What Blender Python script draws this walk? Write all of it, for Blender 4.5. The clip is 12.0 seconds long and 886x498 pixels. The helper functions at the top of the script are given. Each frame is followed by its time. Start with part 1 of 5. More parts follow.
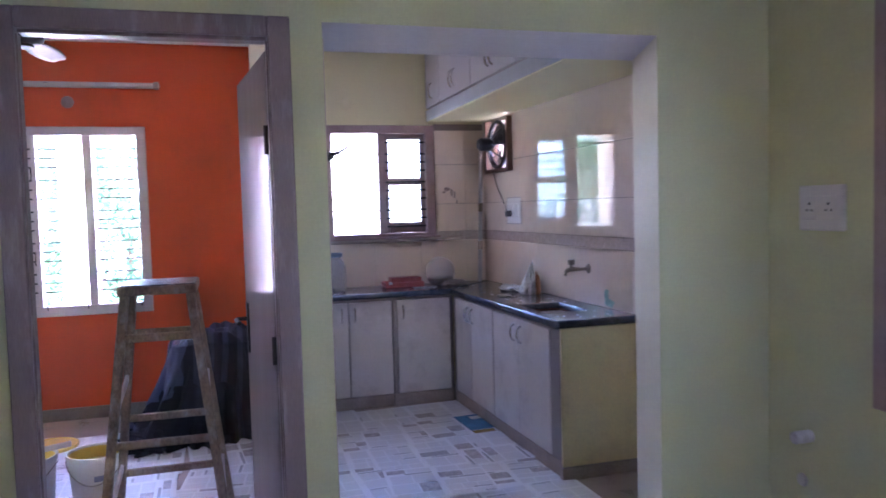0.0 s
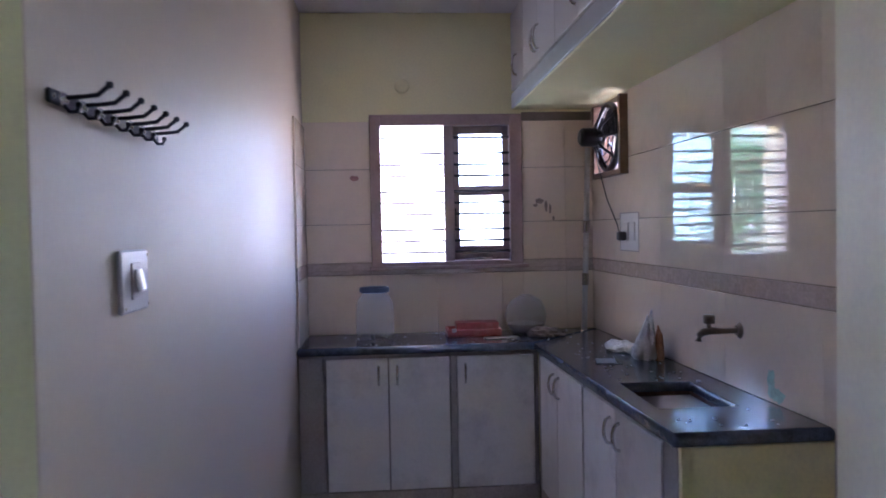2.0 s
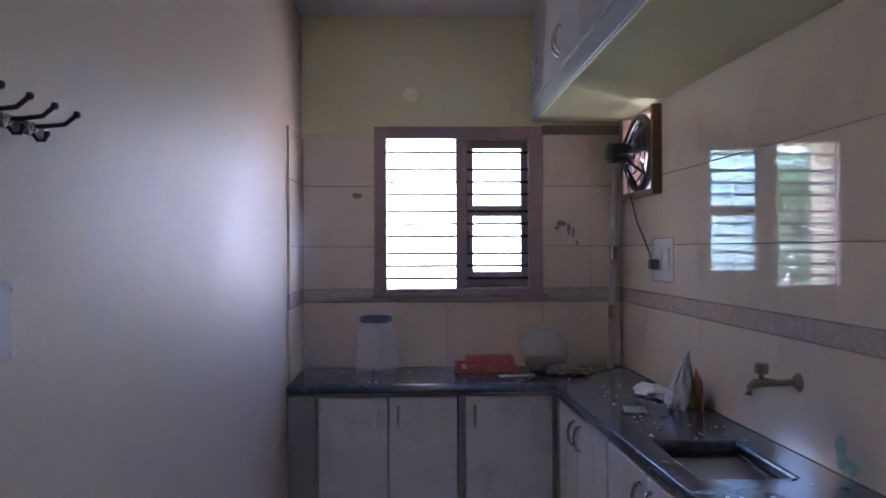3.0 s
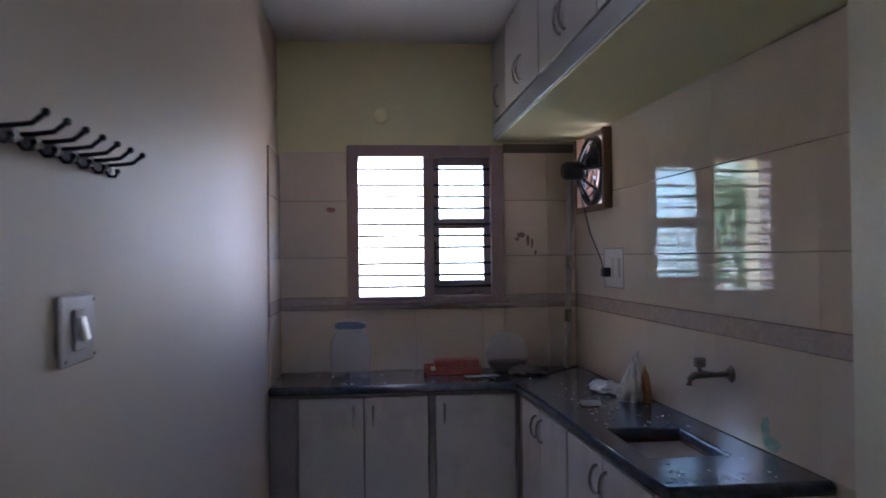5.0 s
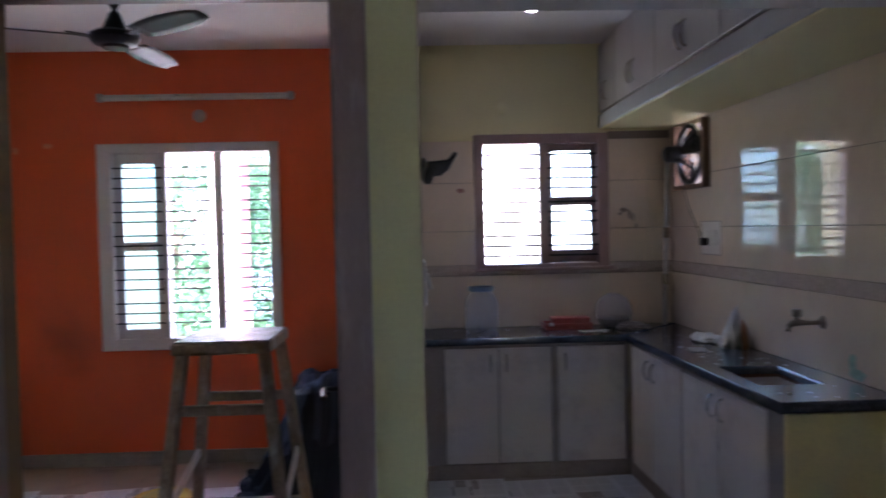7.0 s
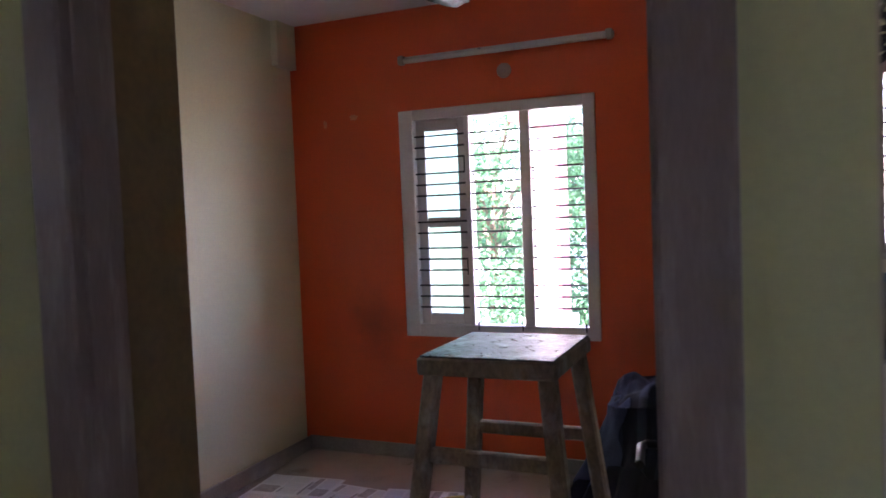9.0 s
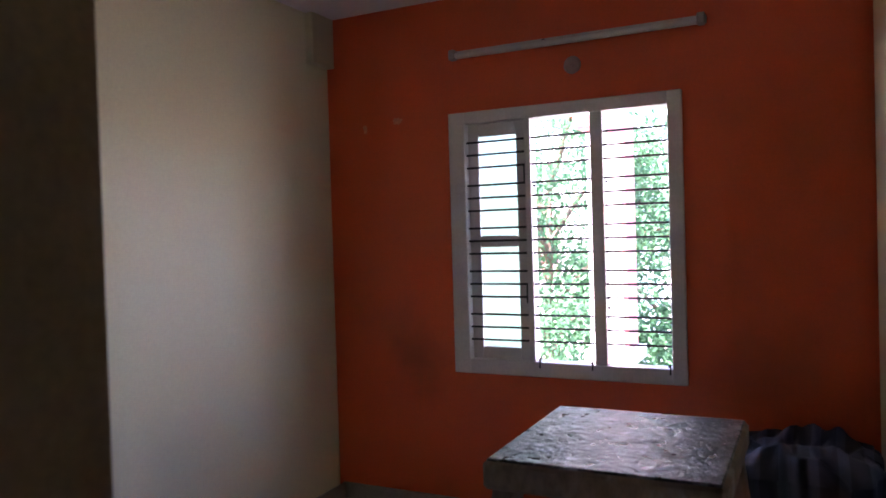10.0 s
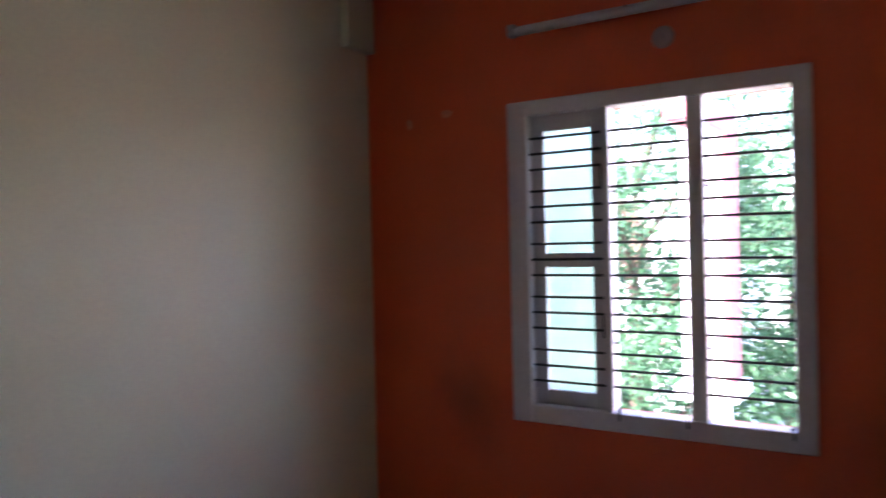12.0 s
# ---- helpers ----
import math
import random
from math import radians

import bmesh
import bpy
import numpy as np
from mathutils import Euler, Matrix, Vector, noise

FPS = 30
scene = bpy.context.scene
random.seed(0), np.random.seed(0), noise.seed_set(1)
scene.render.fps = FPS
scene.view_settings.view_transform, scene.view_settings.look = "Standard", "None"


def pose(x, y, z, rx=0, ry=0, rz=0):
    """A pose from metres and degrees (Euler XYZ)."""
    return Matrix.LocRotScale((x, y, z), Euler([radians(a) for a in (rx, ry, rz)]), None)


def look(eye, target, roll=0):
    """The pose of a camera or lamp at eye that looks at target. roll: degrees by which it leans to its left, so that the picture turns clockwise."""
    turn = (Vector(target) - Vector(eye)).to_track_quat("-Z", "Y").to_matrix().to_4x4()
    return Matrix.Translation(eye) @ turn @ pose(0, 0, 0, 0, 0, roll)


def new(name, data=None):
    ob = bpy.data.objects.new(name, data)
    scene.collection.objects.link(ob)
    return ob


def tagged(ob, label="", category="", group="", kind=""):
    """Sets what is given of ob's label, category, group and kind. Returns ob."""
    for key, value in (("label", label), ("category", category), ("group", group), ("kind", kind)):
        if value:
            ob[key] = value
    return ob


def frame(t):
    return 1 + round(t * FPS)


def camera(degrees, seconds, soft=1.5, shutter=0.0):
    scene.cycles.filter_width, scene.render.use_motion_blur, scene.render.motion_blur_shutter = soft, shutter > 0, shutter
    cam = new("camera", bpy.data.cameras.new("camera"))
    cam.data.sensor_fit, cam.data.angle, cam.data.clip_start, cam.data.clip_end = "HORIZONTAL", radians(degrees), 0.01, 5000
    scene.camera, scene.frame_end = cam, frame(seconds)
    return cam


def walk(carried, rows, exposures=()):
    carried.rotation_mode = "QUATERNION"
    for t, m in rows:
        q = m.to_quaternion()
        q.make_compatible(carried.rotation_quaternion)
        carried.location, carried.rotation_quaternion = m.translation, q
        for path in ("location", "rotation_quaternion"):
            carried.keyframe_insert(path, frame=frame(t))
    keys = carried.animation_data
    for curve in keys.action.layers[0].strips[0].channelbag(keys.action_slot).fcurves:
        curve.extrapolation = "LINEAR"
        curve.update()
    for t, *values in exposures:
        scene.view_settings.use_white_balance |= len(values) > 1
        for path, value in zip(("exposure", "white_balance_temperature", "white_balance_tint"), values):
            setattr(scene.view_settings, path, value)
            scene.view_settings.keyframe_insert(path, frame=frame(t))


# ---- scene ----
cam = camera(61.56, 12.0, soft=1.7, shutter=0.4)
PATH = [
    # seconds, x, y, z, tilt, roll, turn
    (0, 0.0122, 0.0138, 1.5471, 86.774, 1.586, -15.958),
    (0.5, 0.2574, 0.3354, 1.5385, 86.621, 1.689, -11.222),
    (1, 0.5012, 0.7225, 1.5471, 86.954, 2.189, -10.312),
    (1.5, 0.7259, 1.1047, 1.5468, 87.953, 2.398, -6.710),
    (2, 0.8438, 1.5194, 1.5418, 88.405, 1.103, -4.106),
    (2.5, 0.9267, 1.8100, 1.5473, 88.933, 0.423, -2.688),
    (2.7, 0.9561, 1.9256, 1.5500, 89.393, 0.311, -2.217),
    (4.3, 0.9182, 1.9456, 1.5876, 91.213, -0.092, -2.281),
    (4.5, 0.9507, 1.9247, 1.5716, 91.007, -0.206, -2.911),
    (5, 0.8501, 1.6507, 1.5693, 90.626, 0.657, -5.763),
    (5.5, 0.7635, 1.4162, 1.5703, 90.392, 1.001, -6.874),
    (6, 0.6397, 1.1690, 1.5716, 89.269, 1.070, -7.850),
    (6.5, 0.4409, 1.0051, 1.5810, 88.267, 0.817, -8.979),
    (7, 0.3243, 0.9528, 1.5985, 88.395, 1.279, -2.229),
    (7.2, 0.3336, 0.9670, 1.5954, 88.486, 1.462, 2.830),
    (7.5, 0.3284, 1.0565, 1.5973, 88.866, 1.570, 10.597),
    (7.7, 0.3314, 1.1346, 1.5925, 88.878, 1.659, 14.368),
    (9.3, 0.1666, 2.0189, 1.5589, 87.369, 2.311, 24.089),
    (9.5, 0.0829, 2.1179, 1.5842, 87.846, 2.228, 25.222),
    (10, -0.0440, 2.3981, 1.5613, 88.931, 1.687, 26.378),
    (10.5, -0.1079, 2.6488, 1.5534, 89.740, 1.648, 18.802),
    (11, -0.1318, 2.8599, 1.5846, 89.517, 1.449, 17.098),
    (11.5, -0.2203, 3.0177, 1.6037, 89.709, 1.204, 20.884),
    (12, -0.2525, 3.0983, 1.6091, 89.475, 1.410, 32.894),
]
EXPOSURES = [(0.0, 6.12, 5500, 49), (0.5, 6.09, 5500, 49), (1.5, 5.76, 5550, 46), (2.5, 5.49, 5600, 43), (4.5, 4.74, 5750, 39), (6.0, 4.78, 5850, 37),
             (7.0, 4.82, 5950, 38), (7.5, 4.55, 6050, 40), (9.5, 4.72, 6300, 42), (10.5, 4.08, 6300, 43), (12.0, 4.06, 6150, 41)]
walk(cam, [(t, pose(x, y, z, a, b, c)) for t, x, y, z, a, b, c in PATH], EXPOSURES)

# ---------------------------------------------------------------- light
world = bpy.data.worlds.new("sky")
scene.world = world
world.use_nodes = True
_wt = world.node_tree
_sky = _wt.nodes.new("ShaderNodeTexSky")
_sky.sky_type = "NISHITA"
_sky.sun_disc = False
_sky.sun_elevation = radians(52)
_sky.sun_rotation = radians(200)
_sky.altitude = 0.9
_wt.links.new(_sky.outputs[0], _wt.nodes["Background"].inputs[0])
_wt.nodes["Background"].inputs[1].default_value = 0.15
sun_data = bpy.data.lights.new("sun", "SUN")
sun_data.energy = 5.0
sun_data.angle = radians(0.5)
sun_data.color = (1.0, 0.95, 0.88)
sun = new("sun", sun_data)
sun.matrix_world = look((-3, -8, 14), (0, 0, 0))

FLOOR = 0.05
CEIL = 2.82


# ---------------------------------------------------------------- materials
def mat(name, color, rough=0.6, vary=0.12, scale=3.0, fine=60.0, bump=0.15, metal=0.0, stain=None, stain_scale=1.3, stain_amount=0.25, per_object=0.0, spec=0.5, coat=0.0, stretch=(1, 1, 1)):
    m = bpy.data.materials.new(name)
    m.use_nodes = True
    nt = m.node_tree
    n, l = nt.nodes, nt.links
    b = n["Principled BSDF"]
    b.inputs["Roughness"].default_value = rough
    b.inputs["Metallic"].default_value = metal
    b.inputs["Specular IOR Level"].default_value = spec
    b.inputs["Coat Weight"].default_value = coat
    b.inputs["Coat Roughness"].default_value = 0.08
    tc = n.new("ShaderNodeTexCoord")
    mp = n.new("ShaderNodeMapping")
    mp.inputs["Scale"].default_value = stretch
    l.new(tc.outputs["Object"], mp.inputs[0])
    big = n.new("ShaderNodeTexNoise")
    big.inputs["Scale"].default_value = scale
    big.inputs["Detail"].default_value = 6
    l.new(mp.outputs[0], big.inputs["Vector"])
    small = n.new("ShaderNodeTexNoise")
    small.inputs["Scale"].default_value = fine
    small.inputs["Detail"].default_value = 4
    l.new(mp.outputs[0], small.inputs["Vector"])
    add = n.new("ShaderNodeMath")
    add.operation = "ADD"
    l.new(big.outputs[0], add.inputs[0])
    l.new(small.outputs[0], add.inputs[1])
    rng = n.new("ShaderNodeMapRange")
    rng.inputs["From Min"].default_value = 0.65
    rng.inputs["From Max"].default_value = 1.35
    rng.inputs["To Min"].default_value = 1.0 - vary
    rng.inputs["To Max"].default_value = 1.0 + vary
    l.new(add.outputs[0], rng.inputs[0])
    mul = n.new("ShaderNodeMixRGB")
    mul.blend_type = "MULTIPLY"
    mul.inputs[0].default_value = 1.0
    mul.inputs[1].default_value = (*color, 1)
    last = rng.outputs[0]
    if per_object:
        oi = n.new("ShaderNodeObjectInfo")
        r2 = n.new("ShaderNodeMapRange")
        r2.inputs["To Min"].default_value = 1.0 - per_object
        r2.inputs["To Max"].default_value = 1.0 + per_object
        l.new(oi.outputs["Random"], r2.inputs[0])
        m2 = n.new("ShaderNodeMath")
        m2.operation = "MULTIPLY"
        l.new(last, m2.inputs[0])
        l.new(r2.outputs[0], m2.inputs[1])
        last = m2.outputs[0]
    l.new(last, mul.inputs[2])
    col = mul.outputs[0]
    if stain:
        sn = n.new("ShaderNodeTexNoise")
        sn.inputs["Scale"].default_value = stain_scale
        sn.inputs["Detail"].default_value = 8
        sn.inputs["Roughness"].default_value = 0.65
        l.new(mp.outputs[0], sn.inputs["Vector"])
        sr = n.new("ShaderNodeMapRange")
        sr.inputs["From Min"].default_value = 0.52
        sr.inputs["From Max"].default_value = 0.72
        sr.inputs["To Max"].default_value = stain_amount
        l.new(sn.outputs[0], sr.inputs[0])
        mx = n.new("ShaderNodeMixRGB")
        l.new(sr.outputs[0], mx.inputs[0])
        l.new(col, mx.inputs[1])
        mx.inputs[2].default_value = (*stain, 1)
        col = mx.outputs[0]
    l.new(col, b.inputs["Base Color"])
    if bump:
        bp = n.new("ShaderNodeBump")
        bp.inputs["Strength"].default_value = bump
        bp.inputs["Distance"].default_value = 0.004
        l.new(add.outputs[0], bp.inputs["Height"])
        l.new(bp.outputs[0], b.inputs["Normal"])
    rr = n.new("ShaderNodeMapRange")
    rr.inputs["From Min"].default_value = 0.65
    rr.inputs["From Max"].default_value = 1.35
    rr.inputs["To Min"].default_value = max(0.02, rough * 0.85)
    rr.inputs["To Max"].default_value = min(1.0, rough * 1.15)
    l.new(add.outputs[0], rr.inputs[0])
    l.new(rr.outputs[0], b.inputs["Roughness"])
    return m


def glass(name, color=(0.95, 0.98, 0.97), rough=0.0, ior=1.45):
    m = bpy.data.materials.new(name)
    m.use_nodes = True
    b = m.node_tree.nodes["Principled BSDF"]
    b.inputs["Base Color"].default_value = (*color, 1)
    b.inputs["Transmission Weight"].default_value = 1.0
    b.inputs["Roughness"].default_value = rough
    b.inputs["IOR"].default_value = ior
    return m


def thin_glass(name, color, cover):
    """Thin dusty glass: mostly clear, with a pale film and a gloss."""
    m = bpy.data.materials.new(name)
    m.use_nodes = True
    n, l = m.node_tree.nodes, m.node_tree.links
    b = n["Principled BSDF"]
    b.inputs["Base Color"].default_value = (*color, 1)
    b.inputs["Roughness"].default_value = 0.12
    ns = n.new("ShaderNodeTexNoise")
    ns.inputs["Scale"].default_value = 9.0
    ns.inputs["Detail"].default_value = 5
    r = n.new("ShaderNodeMapRange")
    r.inputs["To Min"].default_value = cover * 0.8
    r.inputs["To Max"].default_value = cover * 1.2
    l.new(ns.outputs[0], r.inputs[0])
    t = n.new("ShaderNodeBsdfTransparent")
    mx = n.new("ShaderNodeMixShader")
    l.new(r.outputs[0], mx.inputs[0])
    l.new(t.outputs[0], mx.inputs[1])
    l.new(b.outputs[0], mx.inputs[2])
    l.new(mx.outputs[0], n["Material Output"].inputs[0])
    return m


def glow(name, color, strength):
    m = bpy.data.materials.new(name)
    m.use_nodes = True
    b = m.node_tree.nodes["Principled BSDF"]
    b.inputs["Emission Color"].default_value = (*color, 1)
    b.inputs["Emission Strength"].default_value = strength
    return m


M_HALL = mat("pale_green_cream_wall_paint", (0.59, 0.575, 0.31), 0.45, 0.06, 1.2, 90, 0.10, stain=(0.45, 0.40, 0.26), stain_amount=0.16)
M_CREAM = mat("cream_wall_paint", (0.71, 0.66, 0.45), 0.45, 0.06, 1.3, 90, 0.10, stain=(0.50, 0.42, 0.32), stain_amount=0.16)
# cream lightened to carry the window light that falls on the reveal
M_REVEAL = mat("light_lifted_cream_reveal", (0.80, 0.74, 0.56), 0.5, 0.06, 1.4, 80, 0.10, stain=(0.5, 0.44, 0.25), stain_amount=0.12)
# off-white cream darkened in its colour to dim the light on these walls
M_KITCH = mat("dimmed_cream_satin_wall_paint", (0.53, 0.425, 0.32), 0.55, 0.05, 1.5, 80, 0.14, spec=0.3, stain=(0.60, 0.50, 0.44), stain_amount=0.18)
M_YELLOW = mat("yellow_cream_wall_paint", (0.82, 0.75, 0.43), 0.5, 0.06, 1.4, 80, 0.10, stain=(0.5, 0.44, 0.25), stain_amount=0.15)
M_ENDPANEL = mat("yellow_panel_paint", (0.88, 0.75, 0.40), 0.5, 0.08, 3, 70, 0.12, stain=(0.40, 0.30, 0.14), stain_scale=3, stain_amount=0.35)
M_ORANGE = mat("orange_wall_paint", (0.74, 0.105, 0.018), 0.42, 0.07, 1.6, 80, 0.12, stain=(0.34, 0.07, 0.02), stain_amount=0.30)
_n, _l = M_ORANGE.node_tree.nodes, M_ORANGE.node_tree.links
_tc = _n.new("ShaderNodeTexCoord")
for _x, _z, _rad in ((-1.98, 0.88, 0.34), (-0.22, 0.86, 0.42)):
    # soft darker brown patches low on the wall either side of the window
    _ds = _n.new("ShaderNodeVectorMath")
    _ds.operation = "DISTANCE"
    _ds.inputs[1].default_value = (_x, 6.0, _z)
    _l.new(_tc.outputs["Object"], _ds.inputs[0])
    _wob = _n.new("ShaderNodeTexNoise")
    _wob.inputs["Scale"].default_value = 4.0
    _l.new(_tc.outputs["Object"], _wob.inputs["Vector"])
    _ad = _n.new("ShaderNodeMath")
    _ad.operation = "MULTIPLY_ADD"
    _ad.inputs[1].default_value = 0.35
    _l.new(_wob.outputs[0], _ad.inputs[0])
    _l.new(_ds.outputs["Value"], _ad.inputs[2])
    _rg = _n.new("ShaderNodeMapRange")
    _rg.interpolation_type = "SMOOTHSTEP"
    _rg.inputs["From Min"].default_value = 0.12
    _rg.inputs["From Max"].default_value = 0.12 + _rad
    _rg.inputs["To Min"].default_value = 0.55
    _rg.inputs["To Max"].default_value = 0.0
    _l.new(_ad.outputs[0], _rg.inputs[0])
    _mx = _n.new("ShaderNodeMixRGB")
    _mx.inputs[2].default_value = (0.16, 0.040, 0.014, 1)
    _b = _n["Principled BSDF"].inputs["Base Color"]
    _l.new(_rg.outputs[0], _mx.inputs[0])
    _l.new(_b.links[0].from_socket, _mx.inputs[1])
    _l.new(_mx.outputs[0], _b)
M_CEIL = mat("white_ceiling_paint", (0.78, 0.74, 0.74), 0.7, 0.05, 1.5, 60, 0.12)
M_FLOOR = mat("beige_mosaic_floor", (0.42, 0.33, 0.27), 0.30, 0.18, 6, 140, 0.05, stain=(0.55, 0.50, 0.46), stain_amount=0.35)
M_SKIRT = mat("grey_stone_skirting", (0.30, 0.27, 0.23), 0.4, 0.2, 8, 90, 0.1, stain=(0.55, 0.5, 0.45), stain_scale=5, stain_amount=0.3)
M_TILE = mat("glazed_cream_tile", (0.80, 0.66, 0.53), 0.03, 0.03, 2.5, 60, 0.008, stain=(0.42, 0.33, 0.27), stain_scale=2.6, stain_amount=0.22, per_object=0.008)
M_BAND = mat("glazed_border_tile", (0.56, 0.445, 0.385), 0.10, 0.16, 26, 90, 0.02, per_object=0.05)
M_GROUT = mat("grey_brown_grout", (0.26, 0.21, 0.18), 0.85, 0.2, 20, 120, 0.2)
M_FRAME = mat("mauve_brown_painted_wood", (0.25, 0.185, 0.175), 0.38, 0.14, 5, 60, 0.18, stain=(0.52, 0.48, 0.44), stain_scale=5, stain_amount=0.45, stretch=(4, 4, 0.7))
M_WINFRAME = mat("pinkish_brown_painted_wood", (0.36, 0.24, 0.22), 0.35, 0.12, 5, 70, 0.15, stain=(0.2, 0.12, 0.1), stain_scale=6, stain_amount=0.3)
M_WINWHITE = mat("off_white_painted_wood", (0.66, 0.58, 0.56), 0.38, 0.08, 5, 70, 0.14, stain=(0.40, 0.30, 0.28), stain_scale=5, stain_amount=0.3)
M_IRON = mat("dark_iron", (0.035, 0.03, 0.03), 0.5, 0.2, 20, 200, 0.1, metal=0.4)
# lilac-white darkened in the base colour to stand for the leaf's dimmer light
M_LEAF_DOOR = mat("glossy_shade_toned_lilac_door_paint", (0.33, 0.28, 0.27), 0.10, 0.06, 2, 50, 0.05, stain=(0.24, 0.18, 0.18), stain_amount=0.2, stretch=(5, 5, 0.6), spec=0.0)
_n, _l = M_LEAF_DOOR.node_tree.nodes, M_LEAF_DOOR.node_tree.links
_gl = _n.new("ShaderNodeBsdfGlossy")
_gl.inputs["Roughness"].default_value = 0.09
# blue tint in the gloss stands in for the outdoor colours it mirrors
_gl.inputs["Color"].default_value = (0.80, 0.93, 0.98, 1)
for _b in _n:
    if _b.type == "BUMP":
        _b.inputs["Strength"].default_value = 0.02
        _l.new(_b.outputs[0], _gl.inputs["Normal"])
_mg = _n.new("ShaderNodeMixShader")
_mg.inputs[0].default_value = 0.042
_l.new(_n["Principled BSDF"].outputs[0], _mg.inputs[1])
_l.new(_gl.outputs[0], _mg.inputs[2])
_l.new(_mg.outputs[0], _n["Material Output"].inputs[0])
M_GRANITE = mat("black_granite", (0.066, 0.080, 0.105), 0.16, 0.5, 30, 220, 0.02, stain=(0.19, 0.19, 0.20), stain_scale=5, stain_amount=0.45, spec=0.7)
M_CAB = mat("grey_beige_laminate", (0.76, 0.70, 0.65), 0.38, 0.05, 3, 60, 0.04, stain=(0.34, 0.27, 0.24), stain_scale=3.5, stain_amount=0.4)
M_CABFRAME = mat("pale_wood_lipping", (0.38, 0.32, 0.29), 0.5, 0.15, 6, 70, 0.1, stain=(0.2, 0.15, 0.12), stain_scale=6, stain_amount=0.4)
M_LOFTDOOR = mat("grey_lilac_laminate", (0.50, 0.47, 0.46), 0.4, 0.05, 3, 60, 0.04, stain=(0.32, 0.27, 0.25), stain_scale=3, stain_amount=0.2)
M_FASCIA = mat("blue_grey_painted_slab_edge", (0.42, 0.44, 0.46), 0.4, 0.1, 5, 70, 0.15, stain=(0.62, 0.6, 0.58), stain_scale=6, stain_amount=0.3)
M_CHROME = mat("worn_chrome", (0.62, 0.60, 0.58), 0.22, 0.1, 12, 90, 0.03, metal=1.0)
M_BRASS = mat("tarnished_tap_metal", (0.30, 0.25, 0.20), 0.32, 0.25, 15, 90, 0.08, metal=1.0)
M_BLACK = mat("black_enamel", (0.018, 0.016, 0.018), 0.35, 0.2, 20, 120, 0.05)
M_PLASTIC = mat("off_white_plastic", (0.68, 0.63, 0.58), 0.35, 0.05, 8, 90, 0.03, stain=(0.45, 0.38, 0.33), stain_scale=9, stain_amount=0.25)
M_DARKPLASTIC = mat("dark_plastic", (0.08, 0.07, 0.07), 0.4, 0.1, 12, 90, 0.03)
M_PLINTH = mat("brown_plinth", (0.44, 0.35, 0.29), 0.5, 0.2, 6, 80, 0.1, stain=(0.3, 0.25, 0.2), stain_scale=5, stain_amount=0.3)
M_PIPE = mat("grey_white_pipe", (0.58, 0.55, 0.53), 0.4, 0.08, 10, 90, 0.05, stain=(0.3, 0.25, 0.2), stain_scale=14, stain_amount=0.5)
M_LADDER = mat("paint_spattered_wood", (0.28, 0.20, 0.14), 0.6, 0.45, 11, 90, 0.3, stain=(0.52, 0.50, 0.45), stain_scale=13, stain_amount=0.8, stretch=(1, 1, 0.6))
M_LADDERTOP = mat("paint_caked_board", (0.034, 0.034, 0.038), 0.30, 0.9, 22, 90, 1.0, stain=(0.42, 0.46, 0.50), stain_scale=22, stain_amount=0.8, spec=0.35)
M_PAPER = mat("newsprint", (0.88, 0.88, 0.89), 0.30, 0.05, 4, 160, 0.05, spec=0.9)
M_GLASS = glass("clear_glass")
M_FROST = glass("frosted_glass", (0.70, 0.93, 0.94), 0.45)
M_JARGLASS = thin_glass("dusty_jar_glass", (0.80, 0.83, 0.87), 0.19)
M_FANBLADE = mat("dark_brown_fan_enamel", (0.042, 0.030, 0.028), 0.42, 0.1, 8, 70, 0.03, spec=0.25)
M_TUBE = mat("white_tube_batten", (0.56, 0.52, 0.50), 0.35, 0.05, 8, 70, 0.03)


# ---------------------------------------------------------------- builders
def thing(name, at=(0, 0, 0), label="", category="", group="", kind=""):
    ob = new(name)
    ob.empty_display_size = 0.1
    ob.location = at
    return tagged(ob, label, category, group, kind)


def mesh_of(bm, name, material, smooth=False):
    me = bpy.data.meshes.new(name)
    bmesh.ops.recalc_face_normals(bm, faces=bm.faces)
    bm.to_mesh(me)
    bm.free()
    for mm in material if isinstance(material, (list, tuple)) else [material]:
        me.materials.append(mm)
    if smooth:
        me.polygons.foreach_set("use_smooth", [True] * len(me.polygons))
        me.set_sharp_from_angle(angle=radians(40))
    return me


def part(name, bm, material, parent=None, label="", smooth=False):
    ob = new(name, mesh_of(bm, name, material, smooth))
    if parent is not None:
        ob.parent = parent
    if label:
        ob["label"] = label
    return ob


def solid(name, bm, material, label="", category="", group="", kind="", smooth=False, at=None):
    ob = part(name, bm, material, None, "", smooth)
    if at is not None:
        ob.location = at
    return tagged(ob, label, category, group, kind)


def box(lo, hi, bevel=0.0, bm=None, seg=1):
    out = bm or bmesh.new()
    tmp = bmesh.new() if bevel else out
    vs = [tmp.verts.new((x, y, z)) for x in (lo[0], hi[0]) for y in (lo[1], hi[1]) for z in (lo[2], hi[2])]
    for f in ((0, 1, 3, 2), (4, 6, 7, 5), (0, 4, 5, 1), (2, 3, 7, 6), (0, 2, 6, 4), (1, 5, 7, 3)):
        tmp.faces.new([vs[i] for i in f])
    if bevel:
        bmesh.ops.bevel(tmp, geom=tmp.edges[:], offset=bevel, segments=seg, affect="EDGES", profile=0.6)
        return join(out, tmp)
    return out


def join(bm, other, m=None):
    me = bpy.data.meshes.new("tmp")
    other.to_mesh(me)
    other.free()
    if m is not None:
        me.transform(m)
    bm.from_mesh(me)
    bpy.data.meshes.remove(me)
    return bm


